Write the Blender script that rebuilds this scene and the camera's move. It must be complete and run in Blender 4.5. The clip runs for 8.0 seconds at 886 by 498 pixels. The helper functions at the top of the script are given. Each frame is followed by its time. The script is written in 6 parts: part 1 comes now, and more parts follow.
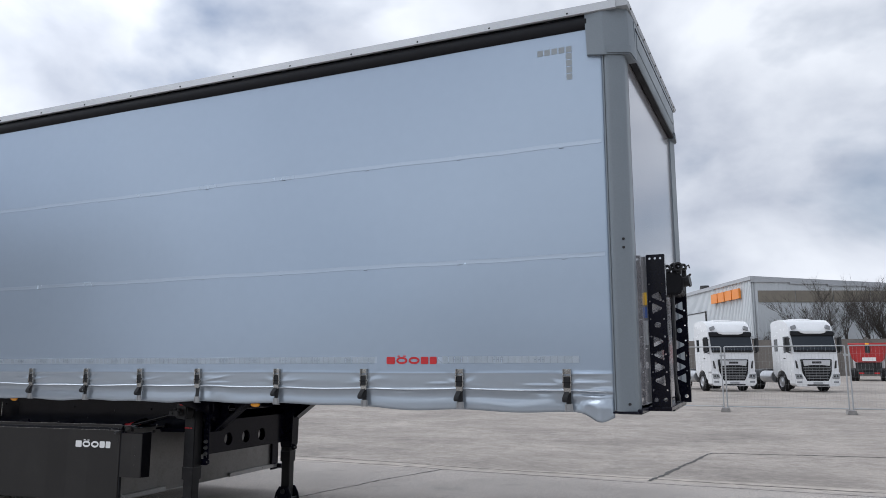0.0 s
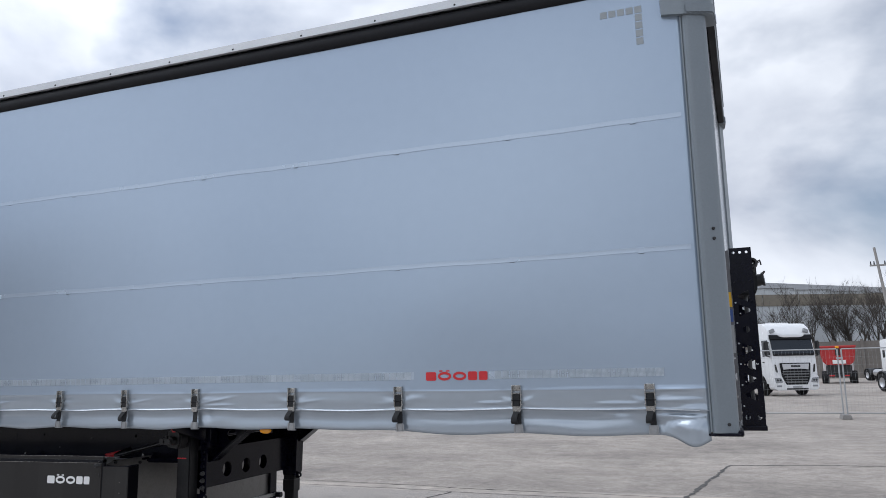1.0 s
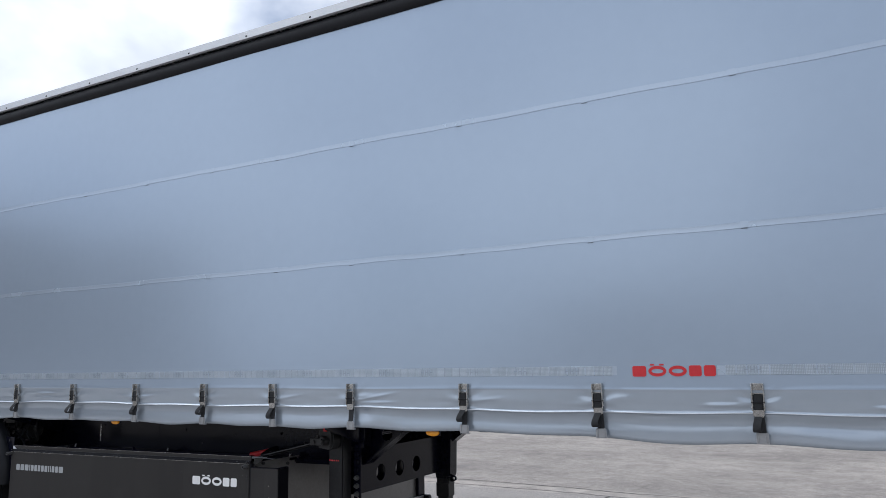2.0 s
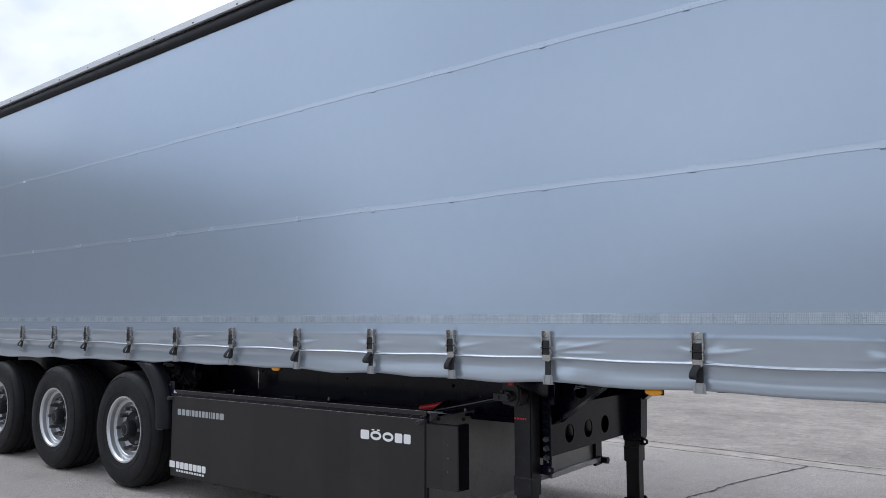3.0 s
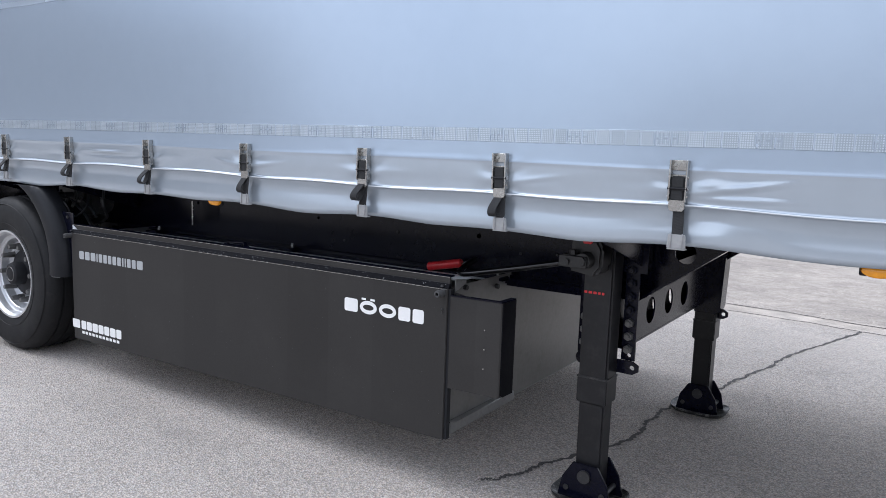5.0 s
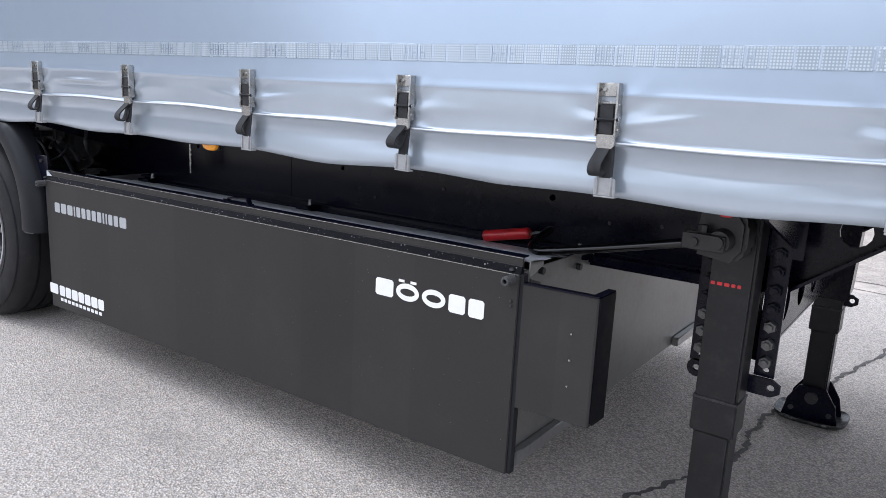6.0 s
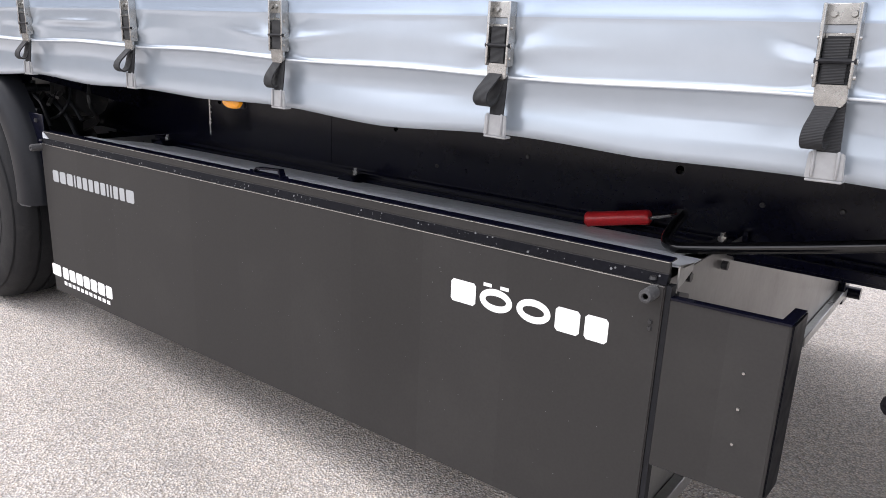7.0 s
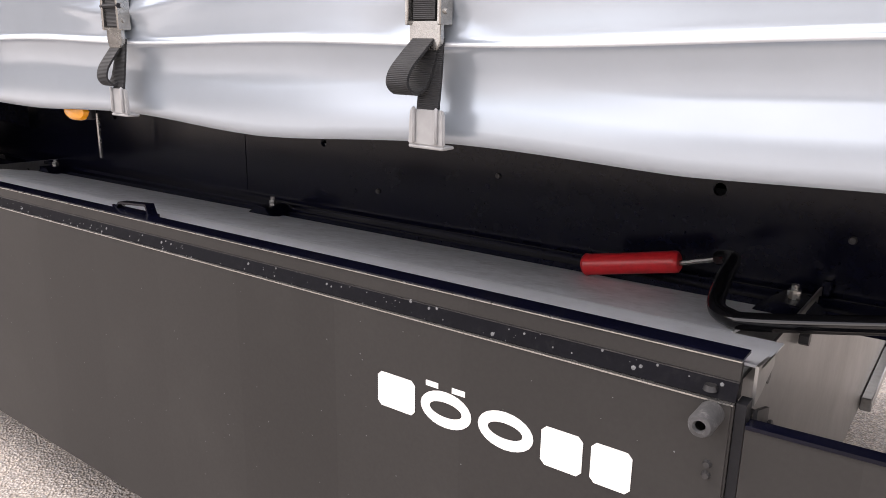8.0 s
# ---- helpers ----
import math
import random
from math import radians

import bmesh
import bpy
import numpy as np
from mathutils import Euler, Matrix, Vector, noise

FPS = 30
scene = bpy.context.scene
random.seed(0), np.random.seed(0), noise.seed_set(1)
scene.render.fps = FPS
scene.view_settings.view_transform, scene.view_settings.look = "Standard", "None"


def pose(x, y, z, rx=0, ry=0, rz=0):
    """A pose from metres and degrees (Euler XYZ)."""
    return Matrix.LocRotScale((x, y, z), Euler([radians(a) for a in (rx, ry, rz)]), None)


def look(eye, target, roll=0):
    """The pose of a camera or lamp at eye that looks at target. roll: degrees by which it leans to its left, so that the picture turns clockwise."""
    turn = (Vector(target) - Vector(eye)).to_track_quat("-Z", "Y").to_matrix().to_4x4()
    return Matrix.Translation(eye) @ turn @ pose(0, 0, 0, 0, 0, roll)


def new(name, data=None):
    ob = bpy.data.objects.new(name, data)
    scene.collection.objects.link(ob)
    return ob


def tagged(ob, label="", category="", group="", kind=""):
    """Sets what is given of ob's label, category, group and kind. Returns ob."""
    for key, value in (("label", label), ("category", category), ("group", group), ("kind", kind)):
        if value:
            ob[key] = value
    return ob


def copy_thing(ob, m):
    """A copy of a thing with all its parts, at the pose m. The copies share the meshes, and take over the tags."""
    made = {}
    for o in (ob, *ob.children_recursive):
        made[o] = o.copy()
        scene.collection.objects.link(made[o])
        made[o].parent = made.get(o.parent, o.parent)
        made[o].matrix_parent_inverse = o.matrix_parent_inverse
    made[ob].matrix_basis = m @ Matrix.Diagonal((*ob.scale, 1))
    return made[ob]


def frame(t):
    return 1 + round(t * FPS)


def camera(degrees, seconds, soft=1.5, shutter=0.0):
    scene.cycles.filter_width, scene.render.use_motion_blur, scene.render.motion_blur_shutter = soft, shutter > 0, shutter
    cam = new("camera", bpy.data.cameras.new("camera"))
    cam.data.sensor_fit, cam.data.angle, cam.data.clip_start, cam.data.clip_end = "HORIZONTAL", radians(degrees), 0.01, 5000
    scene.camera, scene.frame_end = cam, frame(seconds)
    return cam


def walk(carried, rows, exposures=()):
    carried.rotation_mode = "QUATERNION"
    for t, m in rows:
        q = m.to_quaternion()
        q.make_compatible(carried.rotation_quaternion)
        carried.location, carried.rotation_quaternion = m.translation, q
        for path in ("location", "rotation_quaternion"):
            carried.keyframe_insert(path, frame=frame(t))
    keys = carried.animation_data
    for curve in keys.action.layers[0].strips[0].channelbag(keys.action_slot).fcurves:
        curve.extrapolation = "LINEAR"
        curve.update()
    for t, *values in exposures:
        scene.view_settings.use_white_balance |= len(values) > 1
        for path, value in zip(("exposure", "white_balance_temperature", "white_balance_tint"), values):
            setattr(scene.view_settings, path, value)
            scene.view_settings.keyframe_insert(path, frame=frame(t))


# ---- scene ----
cam = camera(62.2, 8.0, 0.5)
PATH = [
    (0, (-0.178, -0.044, 1.496), (-0.953, 1.774, 1.804), -0.1),
    (0.5, (-0.608, 0.272, 1.549), (-1.306, 2.119, 1.871), -0.8),
    (1, (-1.019, 0.541, 1.545), (-1.707, 2.39, 1.876), -1.1),
    (1.5, (-1.392, 0.838, 1.559), (-2.177, 2.649, 1.884), -1.2),
    (2, (-1.83, 1.119, 1.575), (-2.776, 2.854, 1.884), -0.9),
    (2.2, (-2.014, 1.213, 1.571), (-3.033, 2.91, 1.857), -0.9),
    (3.3, (-2.88, 1.68, 1.519), (-4.142, 3.227, 1.64), -0.0),
    (3.5, (-3.031, 1.775, 1.513), (-4.297, 3.322, 1.573), -0.1),
    (4, (-3.375, 2.059, 1.483), (-4.598, 3.64, 1.42), 0.1),
    (4.2, (-3.496, 2.18, 1.48), (-4.683, 3.785, 1.357), 0.2),
    (5.3, (-4.198, 2.896, 1.46), (-5.294, 4.538, 1.144), 2.4),
    (5.5, (-4.309, 3.012, 1.435), (-5.412, 4.644, 1.088), 2.6),
    (6, (-4.604, 3.332, 1.415), (-5.74, 4.924, 0.993), 2.9),
    (6.5, (-4.914, 3.527, 1.385), (-6.077, 5.076, 0.888), 2.9),
    (7, (-5.124, 3.738, 1.37), (-6.295, 5.265, 0.822), 2.5),
    (7.5, (-5.286, 4.063, 1.344), (-6.429, 5.605, 0.782), 2.0),
    (8, (-5.446, 4.35, 1.28), (-6.607, 5.899, 0.776), 0.9),
]
EXPOSURES = [(0, -0.45, 6030, 10), (2, -0.35, 5900, 10), (3.5, -0.23, 5870, 10), (4.2, 0.05, 5870, 10), (5.5, 0.48, 5930, 12), (6.5, 0.77, 6090, 12), (7, 0.94, 6450, 14), (7.5, 1.07, 6650, 16), (8, 1.12, 7000, 18)]
walk(cam, [(t, look(eye, target, roll)) for t, eye, target, roll in PATH], EXPOSURES)

# ---- world, sun ----
def build_world():
    w = bpy.data.worlds.new("sky")
    scene.world = w
    w.use_nodes = True
    n, l = w.node_tree.nodes, w.node_tree.links
    n.clear()
    out, bg = n.new("ShaderNodeOutputWorld"), n.new("ShaderNodeBackground")
    sky = n.new("ShaderNodeTexSky")
    sky.sky_type, sky.sun_disc = "NISHITA", False
    sky.sun_elevation, sky.sun_rotation = radians(SUN_ELEVATION), radians(SUN_ROTATION)
    tc, mp = n.new("ShaderNodeTexCoord"), n.new("ShaderNodeMapping")
    mp.inputs["Scale"].default_value = (1.0, 1.0, 1.7)
    mp.inputs["Location"].default_value = (0.35, 0.1, 0.2)
    l.new(tc.outputs["Generated"], mp.inputs["Vector"])
    cover, tone = n.new("ShaderNodeTexNoise"), n.new("ShaderNodeTexNoise")
    for node, s, d, dist in ((cover, 2.2, 6, 0.15), (tone, 2.6, 7, 0.2)):
        node.inputs["Scale"].default_value, node.inputs["Detail"].default_value = s, d
        node.inputs["Roughness"].default_value, node.inputs["Distortion"].default_value = 0.5, dist
        l.new(mp.outputs["Vector"], node.inputs["Vector"])
    mask, shade = n.new("ShaderNodeValToRGB"), n.new("ShaderNodeValToRGB")
    mask.color_ramp.elements[0].position, mask.color_ramp.elements[1].position = 0.29, 0.49
    e = shade.color_ramp.elements
    e[0].position, e[0].color = 0.36, (0.68, 0.71, 0.79, 1)
    e[1].position, e[1].color = 0.58, (1.26, 1.26, 1.27, 1)
    l.new(cover.outputs["Fac"], mask.inputs["Fac"])
    l.new(tone.outputs["Fac"], shade.inputs["Fac"])
    dim = n.new("ShaderNodeVectorMath")
    dim.operation = "MULTIPLY"
    dim.inputs[1].default_value = (0.10, 0.10, 0.10)
    l.new(sky.outputs["Color"], dim.inputs[0])
    mix = n.new("ShaderNodeMix")
    mix.data_type = "RGBA"
    l.new(mask.outputs["Color"], mix.inputs["Factor"])
    l.new(dim.outputs["Vector"], mix.inputs["A"])
    l.new(shade.outputs["Color"], mix.inputs["B"])
    # clouds brighten towards the veiled sun
    dot, up, gain, lit = n.new("ShaderNodeVectorMath"), n.new("ShaderNodeMath"), n.new("ShaderNodeMath"), n.new("ShaderNodeVectorMath")
    dot.operation, up.operation, gain.operation, lit.operation = "DOT_PRODUCT", "POWER", "MULTIPLY_ADD", "SCALE"
    dot.inputs[1].default_value = Vector(SUN_FROM).normalized()
    up.use_clamp = True
    up.inputs[1].default_value, gain.inputs[1].default_value, gain.inputs[2].default_value = 2.4, 0.62, 0.86
    l.new(tc.outputs["Generated"], dot.inputs[0])
    l.new(dot.outputs["Value"], up.inputs[0])
    l.new(up.outputs["Value"], gain.inputs[0])
    l.new(mix.outputs["Result"], lit.inputs[0])
    l.new(gain.outputs["Value"], lit.inputs["Scale"])
    l.new(lit.outputs["Vector"], bg.inputs["Color"])
    bg.inputs["Strength"].default_value = SKY_STRENGTH
    l.new(bg.outputs["Background"], out.inputs["Surface"])


SUN_ELEVATION, SUN_ROTATION, SKY_STRENGTH = 54, 250, 1.2
SUN_FROM = (-9, -2.6, 13)
build_world()
sun = new("sun", bpy.data.lights.new("sun", "SUN"))
sun.data.energy, sun.data.angle, sun.data.color = 1.1, radians(40), (1.0, 0.96, 0.9)
sun.matrix_world = look(SUN_FROM, (0, 0, 0))


# ---- materials ----
def mat(name, color, rough=0.5, metal=0.0, vary=0.12, scale=6.0, fine=80.0, bump=0.0, spec=0.5, coat=0.0, stain=None, stain_amount=0.0, rand=0.0, even=False):
    """A surface with tone variation at two scales, optional stains and relief; sizes follow the object's metres."""
    m = bpy.data.materials.new(name)
    m.use_nodes = True
    n, l = m.node_tree.nodes, m.node_tree.links
    b = n["Principled BSDF"]
    b.inputs["Roughness"].default_value, b.inputs["Metallic"].default_value = rough, metal
    b.inputs["Specular IOR Level"].default_value, b.inputs["Coat Weight"].default_value = spec, coat
    tc = n.new("ShaderNodeTexCoord")
    big, small = n.new("ShaderNodeTexNoise"), n.new("ShaderNodeTexNoise")
    big.inputs["Scale"].default_value, big.inputs["Detail"].default_value = scale, 5
    small.inputs["Scale"].default_value, small.inputs["Detail"].default_value = fine, 3
    for q in (big, small):
        l.new(tc.outputs["Object"], q.inputs["Vector"])
    add = n.new("ShaderNodeMath")
    add.operation = "ADD"
    l.new(big.outputs["Fac"], add.inputs[0])
    l.new(small.outputs["Fac"], add.inputs[1])
    last = add.outputs["Value"]
    if rand:
        info, mul, add2 = n.new("ShaderNodeObjectInfo"), n.new("ShaderNodeMath"), n.new("ShaderNodeMath")
        mul.operation, add2.operation = "MULTIPLY_ADD", "ADD"
        mul.inputs[1].default_value, mul.inputs[2].default_value = rand, -rand / 2
        l.new(info.outputs["Random"], mul.inputs[0])
        l.new(last, add2.inputs[0])
        l.new(mul.outputs["Value"], add2.inputs[1])
        last = add2.outputs["Value"]
    r = n.new("ShaderNodeMapRange")
    r.inputs["From Min"].default_value, r.inputs["From Max"].default_value = 0.6, 1.4
    r.inputs["To Min"].default_value, r.inputs["To Max"].default_value = 1 - vary, 1 + vary
    l.new(last, r.inputs["Value"])
    tint = n.new("ShaderNodeMix")
    tint.data_type, tint.blend_type = "RGBA", "MULTIPLY"
    tint.inputs["Factor"].default_value = 1
    tint.inputs["A"].default_value = (*color, 1)
    l.new(r.outputs["Result"], tint.inputs["B"])
    col = tint.outputs["Result"]
    if stain:
        sn, sr, sm = n.new("ShaderNodeTexNoise"), n.new("ShaderNodeValToRGB"), n.new("ShaderNodeMix")
        sn.inputs["Scale"].default_value, sn.inputs["Detail"].default_value, sn.inputs["Roughness"].default_value = scale * 2.3, 8, 0.7
        sr.color_ramp.elements[0].position, sr.color_ramp.elements[1].position = 0.52, 0.68
        sr.color_ramp.elements[1].color = (stain_amount,) * 3 + (1,)
        sm.data_type = "RGBA"
        sm.inputs["B"].default_value = (*stain, 1)
        l.new(tc.outputs["Object"], sn.inputs["Vector"])
        l.new(sn.outputs["Fac"], sr.inputs["Fac"])
        l.new(sr.outputs["Color"], sm.inputs["Factor"])
        l.new(col, sm.inputs["A"])
        col = sm.outputs["Result"]
    l.new(col, b.inputs["Base Color"])
    rr = n.new("ShaderNodeMapRange")
    rr.inputs["From Min"].default_value, rr.inputs["From Max"].default_value = 0.3, 0.7
    rr.inputs["To Min"].default_value, rr.inputs["To Max"].default_value = max(rough * 0.85, 0.03), min(rough * 1.15, 1)
    l.new(big.outputs["Fac"], rr.inputs["Value"])
    if not even:
        l.new(rr.outputs["Result"], b.inputs["Roughness"])
    if bump:
        bp = n.new("ShaderNodeBump")
        bp.inputs["Strength"].default_value, bp.inputs["Distance"].default_value = 1.0, bump
        l.new(small.outputs["Fac"], bp.inputs["Height"])
        l.new(bp.outputs["Normal"], b.inputs["Normal"])
    return m


def ribbed(m, per_metre, depth, axis):
    """Adds fine woven ribs across an axis to a material."""
    n, l = m.node_tree.nodes, m.node_tree.links
    w, tc, bp = n.new("ShaderNodeTexWave"), n.new("ShaderNodeTexCoord"), n.new("ShaderNodeBump")
    w.bands_direction = axis
    w.inputs["Scale"].default_value = per_metre * 0.314
    bp.inputs["Distance"].default_value = depth
    l.new(tc.outputs["Object"], w.inputs["Vector"])
    l.new(w.outputs["Fac"], bp.inputs["Height"])
    l.new(bp.outputs["Normal"], n["Principled BSDF"].inputs["Normal"])
    return m


def dotted(m, per_metre, color):
    """Adds a regular matrix of small round dots to a printed tape; some pieces are brighter than others."""
    n, l = m.node_tree.nodes, m.node_tree.links
    b, tc, sep, flat = n["Principled BSDF"], n.new("ShaderNodeTexCoord"), n.new("ShaderNodeSeparateXYZ"), n.new("ShaderNodeCombineXYZ")
    vor, info, size, near, mx = n.new("ShaderNodeTexVoronoi"), n.new("ShaderNodeObjectInfo"), n.new("ShaderNodeMapRange"), n.new("ShaderNodeMath"), n.new("ShaderNodeMix")
    vor.voronoi_dimensions = "2D"
    vor.inputs["Scale"].default_value, vor.inputs["Randomness"].default_value = per_metre, 0.0
    size.inputs["To Min"].default_value, size.inputs["To Max"].default_value = 0.27, 0.38
    near.operation = "LESS_THAN"
    mx.data_type = "RGBA"
    mx.inputs["B"].default_value = (*color, 1)
    l.new(tc.outputs["Object"], sep.inputs["Vector"])
    l.new(sep.outputs["X"], flat.inputs["X"])
    l.new(sep.outputs["Z"], flat.inputs["Y"])
    l.new(flat.outputs["Vector"], vor.inputs["Vector"])
    l.new(info.outputs["Random"], size.inputs["Value"])
    l.new(vor.outputs["Distance"], near.inputs[0])
    l.new(size.outputs["Result"], near.inputs[1])
    l.new(near.outputs["Value"], mx.inputs["Factor"])
    l.new(b.inputs["Base Color"].links[0].from_socket, mx.inputs["A"])
    l.new(mx.outputs["Result"], b.inputs["Base Color"])
    return m


def boarded(m, width):
    """Adds faint tone steps from board to board along x."""
    n, l = m.node_tree.nodes, m.node_tree.links
    b, tc, sep = n["Principled BSDF"], n.new("ShaderNodeTexCoord"), n.new("ShaderNodeSeparateXYZ")
    snap, white, span, mx = n.new("ShaderNodeMath"), n.new("ShaderNodeTexWhiteNoise"), n.new("ShaderNodeMapRange"), n.new("ShaderNodeMix")
    snap.operation, snap.inputs[1].default_value, white.noise_dimensions = "SNAP", width, "1D"
    span.inputs["To Min"].default_value, span.inputs["To Max"].default_value = 0.94, 1.06
    mx.data_type, mx.blend_type = "RGBA", "MULTIPLY"
    mx.inputs["Factor"].default_value = 1
    l.new(tc.outputs["Object"], sep.inputs["Vector"])
    l.new(sep.outputs["X"], snap.inputs[0])
    l.new(snap.outputs["Value"], white.inputs["W"])
    l.new(white.outputs["Value"], span.inputs["Value"])
    l.new(b.inputs["Base Color"].links[0].from_socket, mx.inputs["A"])
    l.new(span.outputs["Result"], mx.inputs["B"])
    l.new(mx.outputs["Result"], b.inputs["Base Color"])
    return m


def glass(name, color, rough=0.03):
    m = mat(name, color, rough, vary=0.02)
    m.node_tree.nodes["Principled BSDF"].inputs["Specular IOR Level"].default_value = 0.8
    return m


TARP = mat("silver_tarpaulin", (0.39, 0.468, 0.568), 0.25, 0.45, vary=0.02, scale=1.3, fine=12, spec=0.5, even=True)
# same tarpaulin; the hem's paler reflection of the ground is put into this colour
HEM = mat("hem_tarp_with_reflection", (0.405, 0.457, 0.514), 0.22, 0.5, vary=0.03, scale=1.6, fine=14, even=True)
# pale tone that paints the bright highlight line on the crease
HIGHLIGHT = mat("painted_crease_highlight", (0.58, 0.61, 0.645), 0.2, 0.3, vary=0.05, scale=3, fine=60)
SEAM = mat("welded_tarpaulin_seam", (0.448, 0.524, 0.618), 0.25, 0.45, vary=0.04, scale=3, fine=200)
ALU_PAINT = mat("grey_painted_aluminium", (0.20, 0.23, 0.255), 0.42, 0.1, vary=0.06, scale=3)
WHITE_ALU = mat("bright_aluminium_rail", (0.44, 0.455, 0.475), 0.5, 0.25, vary=0.08, scale=4)
FRONT_STEEL = mat("pale_front_wall", (0.50, 0.49, 0.51), 0.12, 0.55, vary=0.05, scale=1.5)
RUBBER = mat("black_rubber", (0.012, 0.0125, 0.015), 0.55, vary=0.2, scale=5, spec=0.2)
BLACK = mat("black_chassis_paint", (0.003, 0.0034, 0.010), 0.2, 0.0, vary=0.25, scale=5, fine=60, spec=0.2, stain=(0.02, 0.0195, 0.019), stain_amount=0.2)
LEG_PAINT = mat("scuffed_black_leg_paint", (0.0085, 0.0088, 0.0105), 0.36, 0.0, vary=0.25, scale=7, fine=90, spec=0.35, stain=(0.035, 0.034, 0.034), stain_amount=0.35)
BOLT = mat("dull_bolt_steel", (0.12, 0.12, 0.118), 0.35, 0.6, vary=0.2, scale=40)
WORN_STEEL = mat("scuffed_bare_steel", (0.02, 0.02, 0.021), 0.4, 0.3, vary=0.4, scale=18, fine=90, stain=(0.30, 0.29, 0.27), stain_amount=0.8)
GREASY = mat("greasy_black_steel", (0.008, 0.008, 0.009), 0.45, 0.0, vary=0.35, scale=20, fine=120, stain=(0.05, 0.048, 0.044), stain_amount=0.35)
GLOSS_BLACK = mat("glossy_black_enamel", (0.004, 0.004, 0.005), 0.12, vary=0.2, scale=30, spec=0.5)
DARK_STEEL = mat("worn_dark_steel", (0.03, 0.03, 0.032), 0.45, 0.3, vary=0.25, scale=12, stain=(0.12, 0.11, 0.1), stain_amount=0.4)
PLY = boarded(mat("dark_brown_coated_panel", (0.0375, 0.0358, 0.0347), 0.45, 0.0, vary=0.10, scale=1.2, fine=150, spec=0.10, stain=(0.06, 0.057, 0.054), stain_amount=0.2), 0.265)
GALV = mat("galvanised_steel", (0.36, 0.36, 0.355), 0.32, 0.85, vary=0.14, scale=9, fine=60, stain=(0.24, 0.23, 0.21), stain_amount=0.5)
# zinc of the end wall, darkened to carry the shade under the trailer
END_ZINC = mat("shaded_zinc_sheet", (0.195, 0.189, 0.18), 0.34, 0.45, vary=0.12, scale=5, fine=50, stain=(0.14, 0.132, 0.12), stain_amount=0.5)
# grey of the rack as mirrored in the front wall, painted on a sheet
RACK_REFLECTION = mat("grey_reflected_rack", (0.15, 0.152, 0.16), 0.35, 0.2, vary=0.15, scale=8, fine=60, stain=(0.08, 0.08, 0.085), stain_amount=0.5)
# both lid zincs are paled to offset the shade below the curtain
LID_ZINC = mat("lifted_zinc_sheet", (0.56, 0.58, 0.61), 0.45, 0.0, vary=0.06, scale=7, fine=50, stain=(0.42, 0.42, 0.42), stain_amount=0.4)
LID_LIFTED = mat("weathered_zinc_lifted_for_shade", (0.76, 0.785, 0.82), 0.45, 0.1, vary=0.16, scale=9, fine=40, stain=(0.46, 0.465, 0.475), stain_amount=0.5)
STEEL = mat("bright_zinc_steel", (0.40, 0.395, 0.38), 0.26, 0.9, vary=0.18, scale=30)
WEB = ribbed(mat("black_webbing", (0.024, 0.025, 0.027), 0.7, vary=0.15, scale=20, spec=0.3), 420, 0.0007, "Z")
TYRE = mat("tyre_rubber", (0.0095, 0.0097, 0.011), 0.6, spec=0.25, vary=0.2, scale=8, fine=90, bump=0.0006, stain=(0.03, 0.029, 0.027), stain_amount=0.3)
RIM = mat("silver_wheel", (0.58, 0.59, 0.61), 0.33, 0.75, vary=0.06, scale=9, stain=(0.36, 0.34, 0.31), stain_amount=0.25)
MUD = mat("black_plastic_mudguard", (0.012, 0.013, 0.016), 0.40, vary=0.15, scale=7, spec=0.2)
SLAT = mat("grey_grille_slats", (0.16, 0.165, 0.17), 0.35, 0.4, vary=0.1, scale=12)
NUT = mat("grey_nut_steel", (0.13, 0.13, 0.128), 0.4, 0.6, vary=0.2, scale=30)
RED = mat("red_print", (0.55, 0.022, 0.028), 0.45, vary=0.06)
RED_GRIP = mat("red_plastic_grip", (0.50, 0.02, 0.025), 0.35, vary=0.1, scale=25, stain=(0.25, 0.02, 0.02), stain_amount=0.4)
WHITE = mat("white_print", (0.80, 0.80, 0.79), 0.5, vary=0.03)
PALE = mat("pale_print", (0.36, 0.375, 0.385), 0.5, vary=0.05)
ORANGE = mat("amber_lens", (0.85, 0.34, 0.01), 0.15, vary=0.1, scale=40, coat=0.5)
REFLECT = mat("grey_reflective_tape", (0.30, 0.33, 0.35), 0.5, 0.0, vary=0.1, fine=200, rand=0.4)
GHOST = dotted(mat("pale_reflective_tape", (0.325, 0.382, 0.44), 0.3, 0.38, vary=0.05, fine=260, rand=0.35), 140, (0.55, 0.61, 0.675))
BACKING = mat("pale_tape_backing", (0.465, 0.54, 0.632), 0.26, 0.42, vary=0.05, scale=5)
YELLOW = mat("yellow_sticker", (0.75, 0.45, 0.03), 0.5, vary=0.05)
BLUE = mat("blue_sticker", (0.05, 0.10, 0.30), 0.5, vary=0.05)
CAB = mat("white_cab_paint", (0.80, 0.81, 0.82), 0.25, vary=0.03, coat=0.4)
GLASS = glass("dark_glass", (0.02, 0.024, 0.028))
LENS = glass("clear_lamp_lens", (0.26, 0.275, 0.29), 0.12)
HOOK = mat("milky_plastic_hook", (0.31, 0.315, 0.32), 0.35, vary=0.08, scale=40)
WORN_RUBBER = mat("worn_grey_rubber", (0.05, 0.05, 0.052), 0.8, vary=0.3, scale=40, fine=200, stain=(0.2, 0.2, 0.2), stain_amount=0.4)
